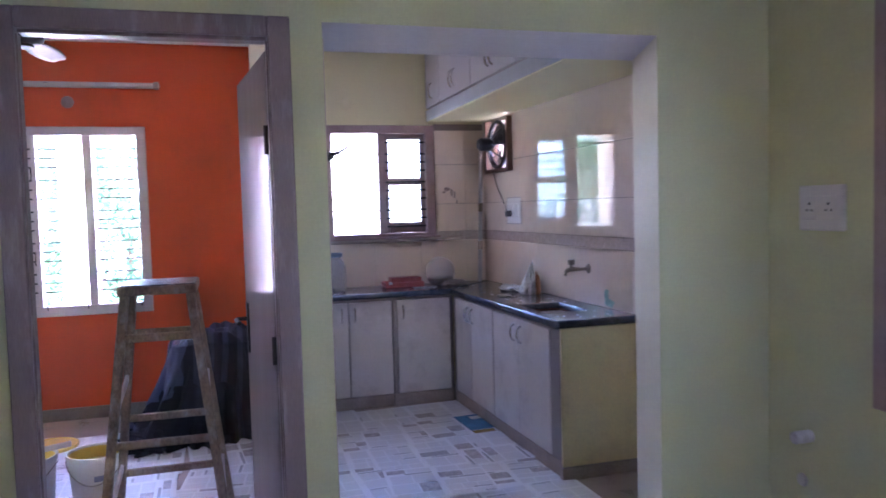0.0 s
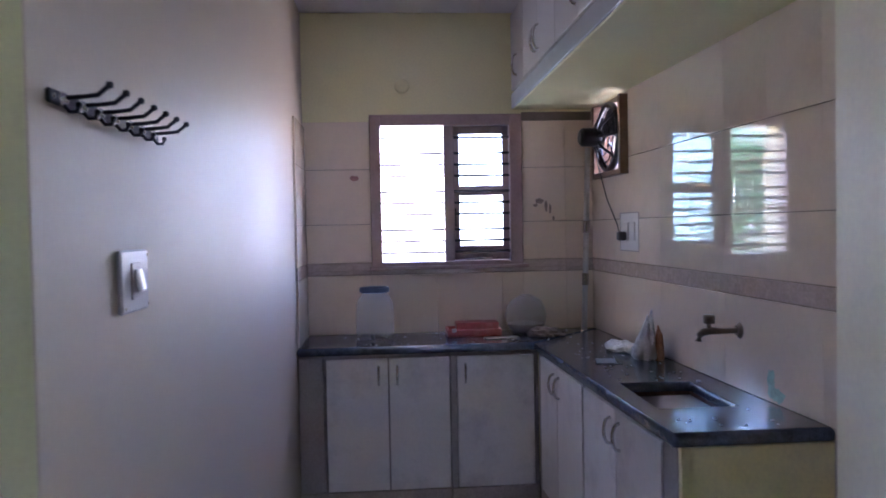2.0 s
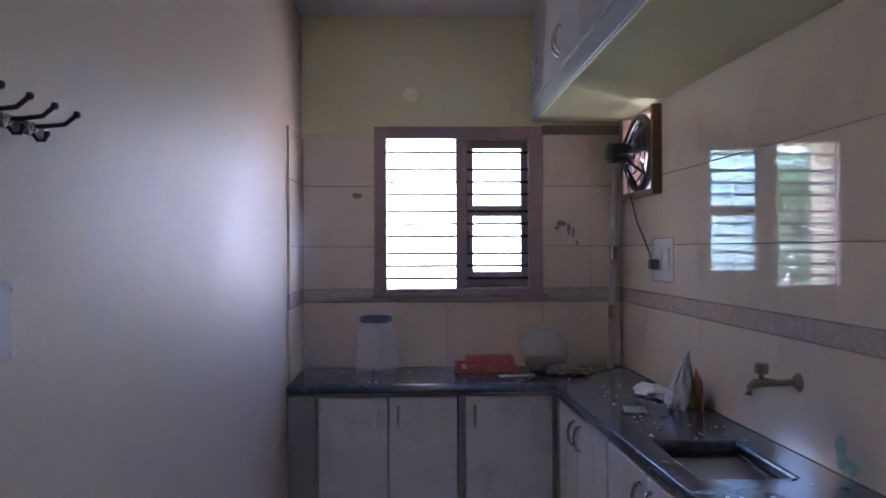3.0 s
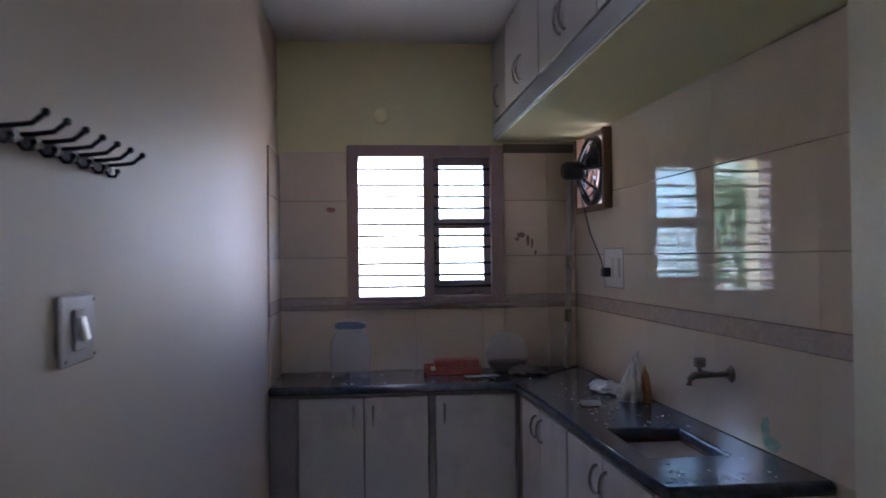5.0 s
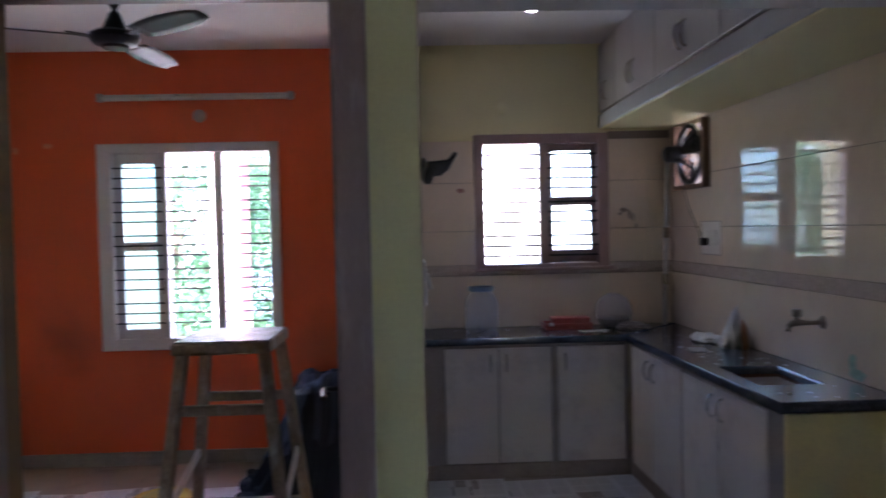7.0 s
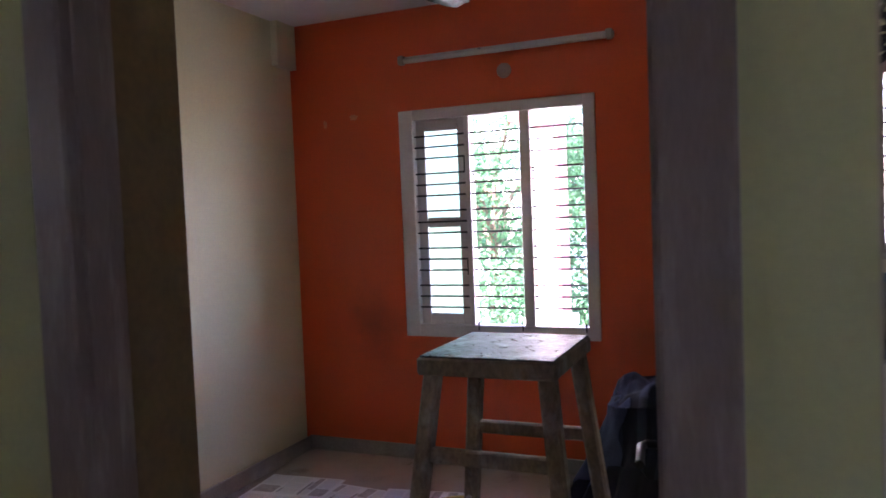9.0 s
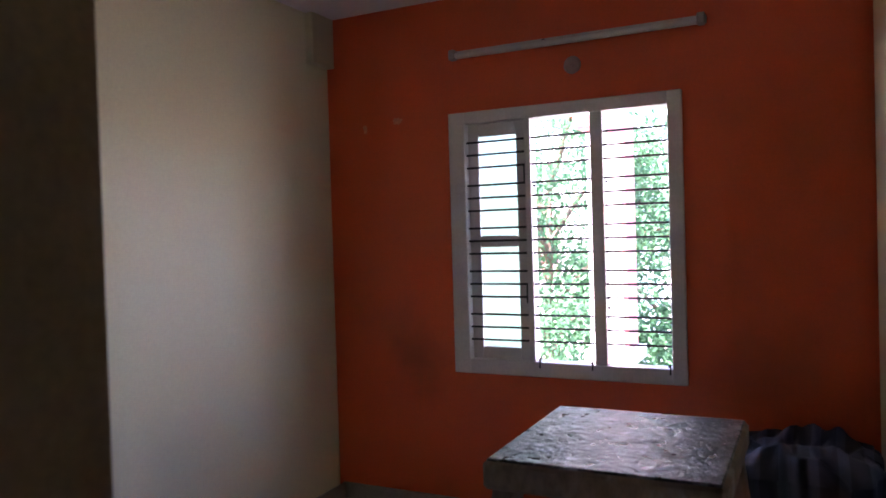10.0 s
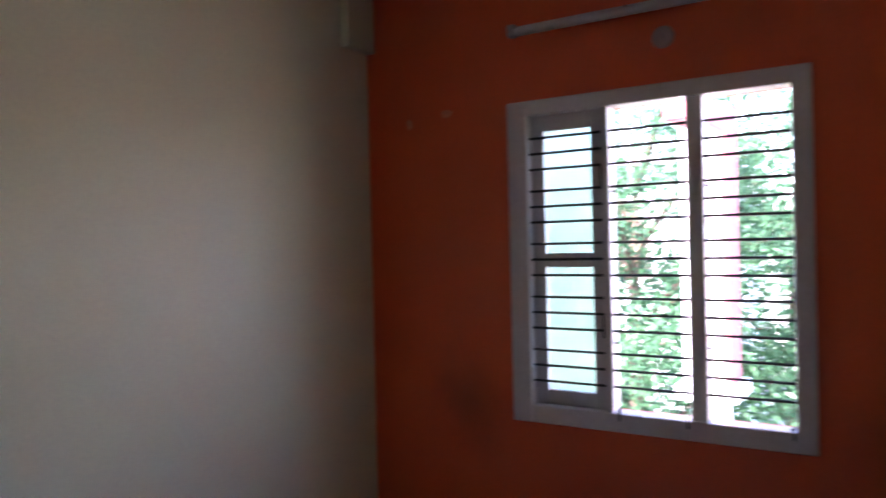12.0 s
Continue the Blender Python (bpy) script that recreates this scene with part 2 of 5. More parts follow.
def lathe(profile, seg=24, bm=None, m=None):
    """A turned shape about z from (radius, height) pairs."""
    t = bmesh.new()
    rings = []
    for r, z in profile:
        if r < 1e-5:
            rings.append([t.verts.new((0, 0, z))])
        else:
            rings.append([t.verts.new((r * math.cos(2 * math.pi * k / seg), r * math.sin(2 * math.pi * k / seg), z)) for k in range(seg)])
    for a, b in zip(rings, rings[1:]):
        for k in range(seg):
            q = [a[k % len(a)], a[(k + 1) % len(a)], b[(k + 1) % len(b)], b[k % len(b)]]
            u = []
            for v in q:
                if v not in u:
                    u.append(v)
            if len(u) > 2:
                t.faces.new(u)
    return join(bm or bmesh.new(), t, m)


def tube(points, r, seg=10, bm=None, radii=None):
    """A round bar along points."""
    out = bm or bmesh.new()
    pts = [Vector(p) for p in points]
    rings = []
    up = Vector((0.13, 0.27, 0.95)).normalized()
    for i, p in enumerate(pts):
        d = (pts[min(i + 1, len(pts) - 1)] - pts[max(i - 1, 0)]).normalized()
        a = d.cross(up if abs(d.dot(up)) < 0.95 else Vector((1, 0, 0))).normalized()
        b = d.cross(a)
        rr = radii[i] if radii else r
        rings.append([out.verts.new(p + rr * (math.cos(2 * math.pi * k / seg) * a + math.sin(2 * math.pi * k / seg) * b)) for k in range(seg)])
    for a, b in zip(rings, rings[1:]):
        for k in range(seg):
            out.faces.new((a[k], a[(k + 1) % seg], b[(k + 1) % seg], b[k]))
    out.faces.new(rings[0][::-1])
    out.faces.new(rings[-1])
    return out


def beam(p, q, w, d, bevel=0.003, bm=None, side=(1, 0, 0)):
    """A square bar from p to q, w wide along side and d deep."""
    p, q = Vector(p), Vector(q)
    ax = (q - p).normalized()
    s = Vector(side)
    s = (s - ax * s.dot(ax)).normalized()
    t = ax.cross(s)
    b = box((-w / 2, -d / 2, 0), (w / 2, d / 2, (q - p).length), bevel)
    m = Matrix(((s.x, t.x, ax.x, p.x), (s.y, t.y, ax.y, p.y), (s.z, t.z, ax.z, p.z), (0, 0, 0, 1)))
    return join(bm or bmesh.new(), b, m)


def wall(name, axis, t0, t1, a0, a1, z0, z1, material, holes=(), label=""):
    """A wall of thickness t0..t1 across axis, a0..a1 along it, with openings (a0, a1, z0, z1) through it."""
    bm = bmesh.new()
    aa = sorted({a0, a1, *[v for h in holes for v in h[:2]]})
    zz = sorted({z0, z1, *[v for h in holes for v in h[2:]]})
    cache = {}

    def vert(a, z, t):
        key = (a, z, t)
        if key not in cache:
            cache[key] = bm.verts.new((t, a, z) if axis == "x" else (a, t, z))
        return cache[key]

    def full(i, j):
        if not (0 <= i < len(aa) - 1 and 0 <= j < len(zz) - 1):
            return False
        a, z = (aa[i] + aa[i + 1]) / 2, (zz[j] + zz[j + 1]) / 2
        return not any(h[0] < a < h[1] and h[2] < z < h[3] for h in holes)

    for i in range(len(aa) - 1):
        for j in range(len(zz) - 1):
            if not full(i, j):
                continue
            A, B, C, D = aa[i], aa[i + 1], zz[j], zz[j + 1]
            for t in (t0, t1):
                bm.faces.new([vert(A, C, t), vert(B, C, t), vert(B, D, t), vert(A, D, t)])
            for di, dj, p, q in ((-1, 0, (A, C), (A, D)), (1, 0, (B, C), (B, D)), (0, -1, (A, C), (B, C)), (0, 1, (A, D), (B, D))):
                if not full(i + di, j + dj):
                    bm.faces.new([vert(*p, t0), vert(*q, t0), vert(*q, t1), vert(*p, t1)])
    return solid(name, bm, material, label, kind="structure")


# ---------------------------------------------------------------- structure
solid("floor", box((-2.9, -2.6, FLOOR - 0.12), (2.3, 6.2, FLOOR)), M_FLOOR, "beige mosaic floor, partly covered with newspapers", kind="structure")
solid("ceiling", box((-2.9, -2.6, CEIL), (2.5, 6.4, CEIL + 0.14)), M_CEIL, "white painted concrete ceiling", kind="structure")

SKEW = 0.036  # the right kitchen wall drifts outwards towards the hall


def wall_x(y, x=2.10):
    return x + (5.45 - y) * SKEW


def skewed(ob, pivot=(2.10, 5.45, 0)):
    """Turns a thing built on x = 2.10 to lie along the drifting wall."""
    p = Matrix.Translation(pivot)
    ob.matrix_basis = p @ Matrix.Rotation(math.atan(SKEW), 4, "Z") @ p.inverted() @ ob.matrix_basis
    return ob


# front wall between the hall and the two rooms: door opening and kitchen opening
FRONT0, FRONT1 = 2.60, 2.815
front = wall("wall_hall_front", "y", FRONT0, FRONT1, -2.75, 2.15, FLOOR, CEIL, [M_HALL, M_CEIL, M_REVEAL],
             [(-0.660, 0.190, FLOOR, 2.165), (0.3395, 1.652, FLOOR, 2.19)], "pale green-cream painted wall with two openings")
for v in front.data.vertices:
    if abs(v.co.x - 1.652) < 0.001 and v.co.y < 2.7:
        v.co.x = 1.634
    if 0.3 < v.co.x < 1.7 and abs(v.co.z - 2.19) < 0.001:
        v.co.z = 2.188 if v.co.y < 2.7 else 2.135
# soffit in ceiling white; right reveal in the cream lightened for window light
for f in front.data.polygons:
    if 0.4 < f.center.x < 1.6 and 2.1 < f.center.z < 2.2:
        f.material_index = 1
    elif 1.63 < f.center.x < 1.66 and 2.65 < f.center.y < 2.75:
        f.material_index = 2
solid("wall_pier_skin", box((0.3395, 2.6015, FLOOR), (0.343, FRONT1, 2.134)), M_KITCH, "cream plastered side of the kitchen opening", kind="structure")
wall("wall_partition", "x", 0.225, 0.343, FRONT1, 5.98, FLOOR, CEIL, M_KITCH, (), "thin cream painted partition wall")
wall("wall_bedroom_right", "x", 0.200, 0.225, FRONT1, 5.98, FLOOR, CEIL, M_CREAM, (), "cream plastered bedroom wall")
wall("wall_bedroom_far", "y", 6.0, 6.23, -2.75, 0.30, FLOOR, CEIL, M_ORANGE, [(-1.73, -0.61, 0.865, 2.165)], "bright orange painted wall with a barred window")
wall("wall_kitchen_far", "y", 5.962, 6.23, 0.30, 2.10, FLOOR, CEIL, M_YELLOW, [(0.775, 1.60, 1.345, 2.165)], "yellow-cream painted wall above the tiles")
solid("wall_bedroom_front", box((-2.50, FRONT1, FLOOR), (-0.788, 3.0, CEIL)), M_CREAM, "cream plaster on the bedroom side of the door wall", kind="structure")
wall("wall_bedroom_left", "x", -2.75, -2.55, FRONT1, 6.0, FLOOR, CEIL, M_CREAM, (), "cream painted bedroom wall")
solid("wall_pilaster", box((-2.55, FRONT1, FLOOR), (-2.515, 5.17, CEIL), 0.004), M_CREAM, "shallow cream plastered pilaster on the bedroom wall", kind="structure")
solid("wall_corner_beam", box((-2.55, 5.80, 2.54), (-2.500, 6.0, CEIL), 0.003), M_CREAM, "shallow cream beam under the ceiling", kind="structure")
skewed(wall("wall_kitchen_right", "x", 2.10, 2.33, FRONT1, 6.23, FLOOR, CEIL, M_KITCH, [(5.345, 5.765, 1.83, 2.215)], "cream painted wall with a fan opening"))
wall("wall_hall_right", "x", 2.15, 2.33, -2.6, FRONT1, FLOOR, CEIL, M_HALL, [(0.85, 2.01, 0.86, 2.16)], "pale green-cream painted hall wall")
# small high opening added out of view, sized to brighten the hall from the left
wall("wall_hall_left", "x", -2.9, -2.75, -2.6, FRONT1, FLOOR, CEIL, M_HALL, [(-0.1, 0.36, 1.75, 2.1)], "pale green-cream painted hall wall with a small opening added for light")
# the back opening is an unseen addition that lets daylight into the hall
wall("wall_hall_back", "y", -2.75, -2.6, -2.9, 2.33, FLOOR, CEIL, M_HALL, [(1.40, 2.05, 1.05, 2.10)], "pale green-cream painted hall wall with an unseen opening added for light")

# skirtings
for nm, lo, hi in (("baseboard_far", (-2.52, 5.985, FLOOR), (0.2, 6.0, 0.14)), ("baseboard_left", (-2.515, FRONT1, FLOOR), (-2.50, 5.985, 0.14)),
                   ("baseboard_right", (0.186, 3.62, FLOOR), (0.2, 5.985, 0.14)), ("baseboard_hall", (1.65, 2.588, FLOOR), (2.15, 2.60, 0.14)),
                   ("baseboard_hall_right", (2.138, -2.6, FLOOR), (2.15, 2.588, 0.14))):
    solid(nm, box(lo, hi, 0.003), M_SKIRT, "grey stone skirting along the wall", kind="structure")

# ---------------------------------------------------------------- door
door = thing("door_1", (0, 0, 0), "dull mauve painted wooden door frame with an open lilac-white leaf", "door", kind="structure")
part("door_frame", box((-0.668, 2.575, FLOOR), (-0.600, 2.640, 2.197), 0.004), M_FRAME, door)
part("door_frame", box((-0.668, 2.640, FLOOR), (-0.645, 2.712, 2.197), 0.003), M_FRAME, door)
part("door_frame", box((0.155, 2.575, FLOOR), (0.229, 2.71, 2.197), 0.004), M_FRAME, door)
part("door_frame", box((-0.600, 2.575, 2.130), (0.155, 2.71, 2.197), 0.004), M_FRAME, door)
for x0, x1 in ((-0.600, -0.594), (0.149, 0.155)):
    part("door_stop", box((x0, 2.595, FLOOR), (x1, 2.638, 2.118), 0.002), M_FRAME, door)
part("door_stop", box((-0.594, 2.595, 2.118), (0.149, 2.655, 2.130), 0.002), M_FRAME, door)
M_LINING = mat("dark_brown_jamb_paint", (0.20, 0.125, 0.06), 0.5, 0.2, 5, 60, 0.12)
part("jamb_lining", box((-0.660, 2.713, FLOOR), (-0.655, FRONT1 - 0.002, 2.165)), M_LINING, door, "dark brown painted jamb lining")
part("jamb_lining", box((-0.788, FRONT1 + 0.001, FLOOR), (-0.784, 2.999, 2.165)), M_LINING, door, "dark brown painted jamb lining")
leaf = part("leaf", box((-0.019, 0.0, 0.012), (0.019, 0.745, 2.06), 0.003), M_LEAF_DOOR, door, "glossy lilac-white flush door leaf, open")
leaf.matrix_basis = pose(0.168, 2.722, FLOOR, 0, 0, 6.6)
plate = box((-0.026, 0.655, 0.88), (-0.019, 0.700, 1.10), 0.003)
join(plate, box((0.019, 0.655, 0.88), (0.026, 0.700, 1.10), 0.003))
part("lock_plate", plate, M_IRON, leaf, "dark metal lock plate")
hd = tube([(-0.026, 0.678, 1.03), (-0.065, 0.678, 1.03), (-0.075, 0.66, 1.03), (-0.075, 0.565, 1.025)], 0.009)
tube([(0.026, 0.678, 1.03), (0.065, 0.678, 1.03), (0.075, 0.66, 1.03), (0.075, 0.565, 1.025)], 0.009, bm=hd)
part("door_handle", hd, M_IRON, leaf, "dark lever handle", True)
for z in (0.25, 1.0, 1.75):
    part("hinge", tube([(0.144, 2.718, z), (0.144, 2.718, z + 0.1)], 0.008), M_IRON, door)


# ---------------------------------------------------------------- windows
def bar_levels(z0, z1, first):
    out, z, k = [], first, 0
    while z < z1 - 0.02:
        if z > z0 + 0.02:
            out.append(z)
        k += 1
        z += 0.093 if k % 3 == 0 else 0.067
    return out


def rail(a, b, material, parent, name="window_frame"):
    return part(name, box(a, b, 0.004), material, parent)


bw = thing("window_1", (0, 0, 0), "off-white three-light bedroom window with dark horizontal bars", "window", kind="structure")
Y0, Y1 = 5.982, 6.075
for a, b in (((-1.772, Y0, 0.825), (-1.680, Y1, 2.205)), ((-0.640, Y0, 0.825), (-0.573, Y1, 2.205)),
             ((-1.680, Y0, 0.825), (-0.640, Y1, 0.900)), ((-1.680, Y0, 2.142), (-0.640, Y1, 2.205)),
             ((-1.352, Y0 + 0.012, 0.900), (-1.320, Y1, 2.142)), ((-1.012, Y0 + 0.012, 0.900), (-0.949, Y1, 2.142))):
    rail(a, b, M_WINWHITE, bw)


def sash(parent, x0, x1, z0, z1, y, cross, material, pane_material, m=None, w=0.05, zc=None, foot=0.0):
    """A casement with a cross rail; its panes are children of it."""
    b = box((x0, y, z0), (x0 + w, y + 0.035, z1), 0.003)
    for lo, hi in (((x1 - w, y, z0), (x1, y + 0.035, z1)), ((x0 + w, y, z0), (x1 - w, y + 0.035, z0 + w + 0.005 + foot)), ((x0 + w, y, z1 - w - 0.01), (x1 - w, y + 0.035, z1))):
        join(b, box(lo, hi, 0.003))
    if cross:
        join(b, box((x0 + w, y, zc - 0.03), (x1 - w, y + 0.035, zc + 0.03), 0.003))
        spans = [(z0 + w + 0.005 + foot, zc - 0.03), (zc + 0.03, z1 - w - 0.01)]
    else:
        spans = [(z0 + w + 0.005 + foot, z1 - w - 0.01)]
    s = part("sash", b, material, parent)
    for lo, hi in spans:
        p = part("pane", box((x0 + w - 0.004, y + 0.015, lo - 0.004), (x1 - w + 0.004, y + 0.019, hi + 0.004)), pane_material, s)
        p.visible_shadow = False
    if m is not None:
        s.matrix_basis = m
    return s


sash(bw, -1.680, -1.352, 0.900, 2.142, 6.03, True, M_WINWHITE, M_FROST, None, 0.058, 1.52)
for x0, x1 in ((-1.680, -1.352), (-1.320, -1.012), (-0.949, -0.640)):
    for z in bar_levels(0.900, 2.142, 1.003):
        part("bar", tube([(x0, 6.012, z), (x1, 6.012, z)], 0.0058, 6), M_IRON, bw)
for x in (-1.30, -1.03, -0.66):
    part("latch", tube([(x, 5.995, 0.905), (x + 0.012, 5.975, 0.925), (x + 0.012, 5.965, 0.875)], 0.004, 6), M_IRON, bw)
for z in (1.20, 1.82):
    part("latch", box((-1.362, 6.0, z), (-1.352, 6.02, z + 0.09), 0.002), M_IRON, bw)
    for x in (-1.316, -0.945):
        part("latch", tube([(x, 6.02, z - 0.02), (x + 0.012, 6.02, z - 0.02)], 0.007, 6), M_IRON, bw)

kw = thing("window_2", (0, 0, 0), "pinkish-brown wooden kitchen window with dark horizontal bars", "window", kind="structure")
KY0, KY1 = 5.920, 6.02
for a, b in (((0.735, KY0, 1.320), (0.800, KY1, 2.215)), ((1.565, KY0, 1.320), (1.640, KY1, 2.215)),
             ((0.800, KY0, 1.320), (1.565, KY1, 1.347)), ((0.800, KY0, 2.150), (1.565, KY1, 2.215)), ((1.172, KY0 + 0.008, 1.347), (1.232, KY1, 2.150))):
    rail(a, b, M_WINFRAME, kw)
part("window_sill", box((0.725, 5.905, 1.300), (1.672, 5.962, 1.322), 0.004), M_WINFRAME, kw)
sash(kw, 1.232, 1.565, 1.348, 2.150, 5.975, True, M_WINFRAME, M_FROST, None, 0.036, 1.765, 0.046)
for x0, x1 in ((0.800, 1.172), (1.232, 1.565)):
    for z in bar_levels(1.347, 2.150, 1.400):
        part("bar", tube([(x0, 5.955, z), (x1, 5.955, z)], 0.0078, 8), M_IRON, kw)
part("latch", tube([(1.30, 5.96, 1.352), (1.45, 5.955, 1.356), (1.455, 5.945, 1.37)], 0.004, 6), M_CHROME, kw)
part("latch", box((1.236, 5.965, 1.55), (1.246, 5.975, 1.66), 0.002), M_IRON, kw)

hw = thing("window_3", (0, 0, 0), "mauve-brown painted hall window frame", "window", kind="structure")
for a, b in (((2.128, 0.80, 0.808), (2.24, 0.88, 2.21)), ((2.128, 1.98, 0.808), (2.24, 2.062, 2.21)), ((2.128, 0.88, 0.808), (2.24, 1.98, 0.885)), ((2.128, 0.88, 2.135), (2.24, 1.98, 2.21)), ((2.14, 1.40, 0.885), (2.24, 1.46, 2.135))):
    rail(a, b, M_WINFRAME, hw)
for y0, y1 in ((0.88, 1.40), (1.46, 1.98)):
    hs = sash(hw, 0.0, y1 - y0, 0.885, 2.135, -0.0175, True, M_WINFRAME, M_FROST, pose(2.215, y0, 0, 0, 0, 90), 0.05, 1.6)
    for z in bar_levels(0.885, 2.135, 0.96):
        part("bar", tube([(2.19, y0, z), (2.19, y1, z)], 0.0058, 6), M_IRON, hw)

# ---------------------------------------------------------------- kitchen: loft slab and cupboards
solid("loft_slab", box((1.60, FRONT1, 2.245), (2.21, 5.962, 2.335), 0.004), [M_YELLOW], "concrete loft slab with a cream painted underside", "slab", kind="structure")
solid("trim_loft_edge", box((1.588, FRONT1, 2.250), (1.60, 5.962, 2.338), 0.003), M_FASCIA, "blue-grey painted edge board of the loft", kind="structure")


def handle(parent, m, r=0.055, depth=0.028):
    pts = []
    for k in range(9):
        a = math.pi * k / 8
        pts.append((0, -depth * math.sin(a) ** 0.7 if 0 < k < 8 else 0, r * math.cos(a)))
    h = part("handle", tube(pts, 0.0068, 8), M_CHROME, parent, "curved metal pull", True)
    h.matrix_basis = m
    return h


ys = [5.955, 5.555, 5.168, 4.780, 4.372, 3.965, 3.56, 3.155, 2.87]
for i, (ya, yb) in enumerate(zip(ys, ys[1:])):
    c = thing("loft_cupboard", (1.60, (ya + yb) / 2, 2.34), "grey-lilac laminate loft cupboard door under the ceiling", "cupboard", "loft cupboards")
    w = (ya - yb) / 2
    part("body", box((0.012, -w, 0.0), (0.48, w, CEIL - 2.34 - 0.004)), M_CABFRAME, c)
    d = part("door", box((-0.012, -w + (0.0015 if i % 2 else 0.006), 0.012), (0.0095, w - (0.006 if i % 2 else 0.0015), CEIL - 2.34 - 0.018), 0.003), M_LOFTDOOR, c)
    side = 0.0 if i == 0 else (-(w - 0.035) if i % 2 else w - 0.035)
    m = pose(-0.012, side, 0.13, 0, 0, -90)
    handle(d, m, 0.06)

# ---------------------------------------------------------------- kitchen: counters
TOP = 0.922
# worktop: L shape, the long arm narrowing slightly towards its open end
SK = (1.735, 2.00, 3.965, 4.34)


def edge_x(y):
    return 1.600 + (5.445 - y) * 0.036


worktop = thing("worktop", (0, 0, 0), "dusty black granite worktop with a rounded front edge", "worktop")


def slab(pts, faces):
    wt = bmesh.new()
    vs = [wt.verts.new((x, y, TOP)) for x, y in pts]
    for f in faces:
        wt.faces.new([vs[i] for i in f])
    g = bmesh.ops.extrude_face_region(wt, geom=wt.faces[:])
    bmesh.ops.translate(wt, vec=(0, 0, -0.045), verts=[v for v in g["geom"] if isinstance(v, bmesh.types.BMVert)])
    o = part("slab", wt, M_GRANITE, worktop)
    bv = o.modifiers.new("round", "BEVEL")
    bv.width, bv.segments, bv.limit_method, bv.angle_limit = 0.020, 5, "ANGLE", radians(60)


slab([(0.343, 5.445), (edge_x(5.445), 5.445), (1.63, 5.47), (2.086, 5.926), (2.086, 5.962), (0.343, 5.962)], [(0, 1, 2, 3, 4, 5)])
slab([(edge_x(3.63), 3.63), (wall_x(3.63), 3.63), (wall_x(5.922), 5.922), (1.632, 5.468), (edge_x(5.44), 5.443), (SK[0], SK[2]), (SK[1], SK[2]), (SK[1], SK[3]), (SK[0], SK[3])],
     [(0, 1, 6, 5), (1, 2, 7, 6), (2, 3, 4, 8, 7), (4, 0, 5, 8)])

# sink bowl
M_SINK = mat("brown_stained_sink", (0.13, 0.065, 0.045), 0.65, 0.3, 8, 90, 0.1, stain=(0.20, 0.12, 0.09), stain_scale=6, stain_amount=0.3, spec=0.2)
sb = bmesh.new()
tops = [(1.722, 3.952), (1.97, 3.952), (2.013, 3.995), (2.013, 4.353), (1.765, 4.353), (1.722, 4.31)]
cx, cy = 1.868, 4.175
rings = []
for s, z in ((1.0, TOP - 0.022), (0.95, TOP - 0.06), (0.92, TOP - 0.14), (0.80, TOP - 0.165), (0.1, TOP - 0.17)):
    rings.append([sb.verts.new((cx + (x - cx) * s, cy + (y - cy) * s, z)) for x, y in tops])
for a, b in zip(rings, rings[1:]):
    for k in range(6):
        sb.faces.new((a[k], a[(k + 1) % 6], b[(k + 1) % 6], b[k]))
sb.faces.new(rings[-1])
sink = solid("sink", sb, M_SINK, "brown stained sink bowl set into the worktop", "sink", smooth=True)
sm = sink.modifiers.new("thick", "SOLIDIFY")
sm.thickness, sm.offset = 0.008, -1


def base_cabinet(at, turn, spans, group, label):
    """A base cabinet unit; local x runs along its front, y into it. Each span is (x0, x1, handle side)."""
    c = thing("base_cabinet", at, label, "cabinet", group)
    c.rotation_euler = (0, 0, radians(turn))
    x0, x1 = spans[0][0], spans[-1][1]
    body = box((x0, 0.018, 0.14), (x1, 0.40, 0.872))
    part("body", body, M_CABFRAME, c)
    part("plinth", box((x0, 0.004, FLOOR), (x1, 0.38, 0.142), 0.003), M_PLINTH, c, "brown plinth")
    for a, b, s in spans:
        if s is None:
            part("stile", box((a + 0.002, 0.0, 0.145), (b - 0.002, 0.018, 0.865), 0.002), M_CABFRAME, c)
            continue
        d = part("door", box((a + 0.003, -0.004, 0.150), (b - 0.003, 0.016, 0.855), 0.0025), M_CAB, c)
        handle(d, pose(b - 0.05 if s > 0 else a + 0.045, -0.004, 0.765), 0.05)
    return c


base_cabinet((0.345, 5.47, 0), 0, [(0.0, 0.135, None), (0.145, 0.475, 1), (0.478, 0.805, -1)], "base cabinets", "grubby grey-beige two-door cabinet below the worktop")
base_cabinet((0.345, 5.47, 0), 0, [(0.808, 0.836, None), (0.842, 1.262, -1), (1.264, 1.285, None)], "base cabinets", "grubby grey-beige single-door cabinet below the worktop")
TURN_R = -90 + 2.06
ca = (1.625, 5.44, 0)
base_cabinet(ca, TURN_R, [(0.0, 0.05, None), (0.053, 0.385, 1), (0.388, 0.80, -1)], "base cabinets", "grubby grey-beige two-door cabinet beside the inner corner")
base_cabinet(ca, TURN_R, [(0.803, 0.815, None), (0.818, 1.225, 1), (1.228, 1.655, -1), (1.658, 1.772, None)], "base cabinets", "grubby grey-beige two-door cabinet under the sink")
ep = thing("counter_end_wall", (0, 0, 0), "yellow painted masonry end wall of the counter", "panel")
part("panel", box((1.688, 3.645, 0.12), (wall_x(3.65), 3.666, 0.876), 0.003), M_ENDPANEL, ep)
part("skirting", box((1.676, 3.628, FLOOR), (wall_x(3.65), 3.666, 0.12), 0.004), M_PLINTH, ep)

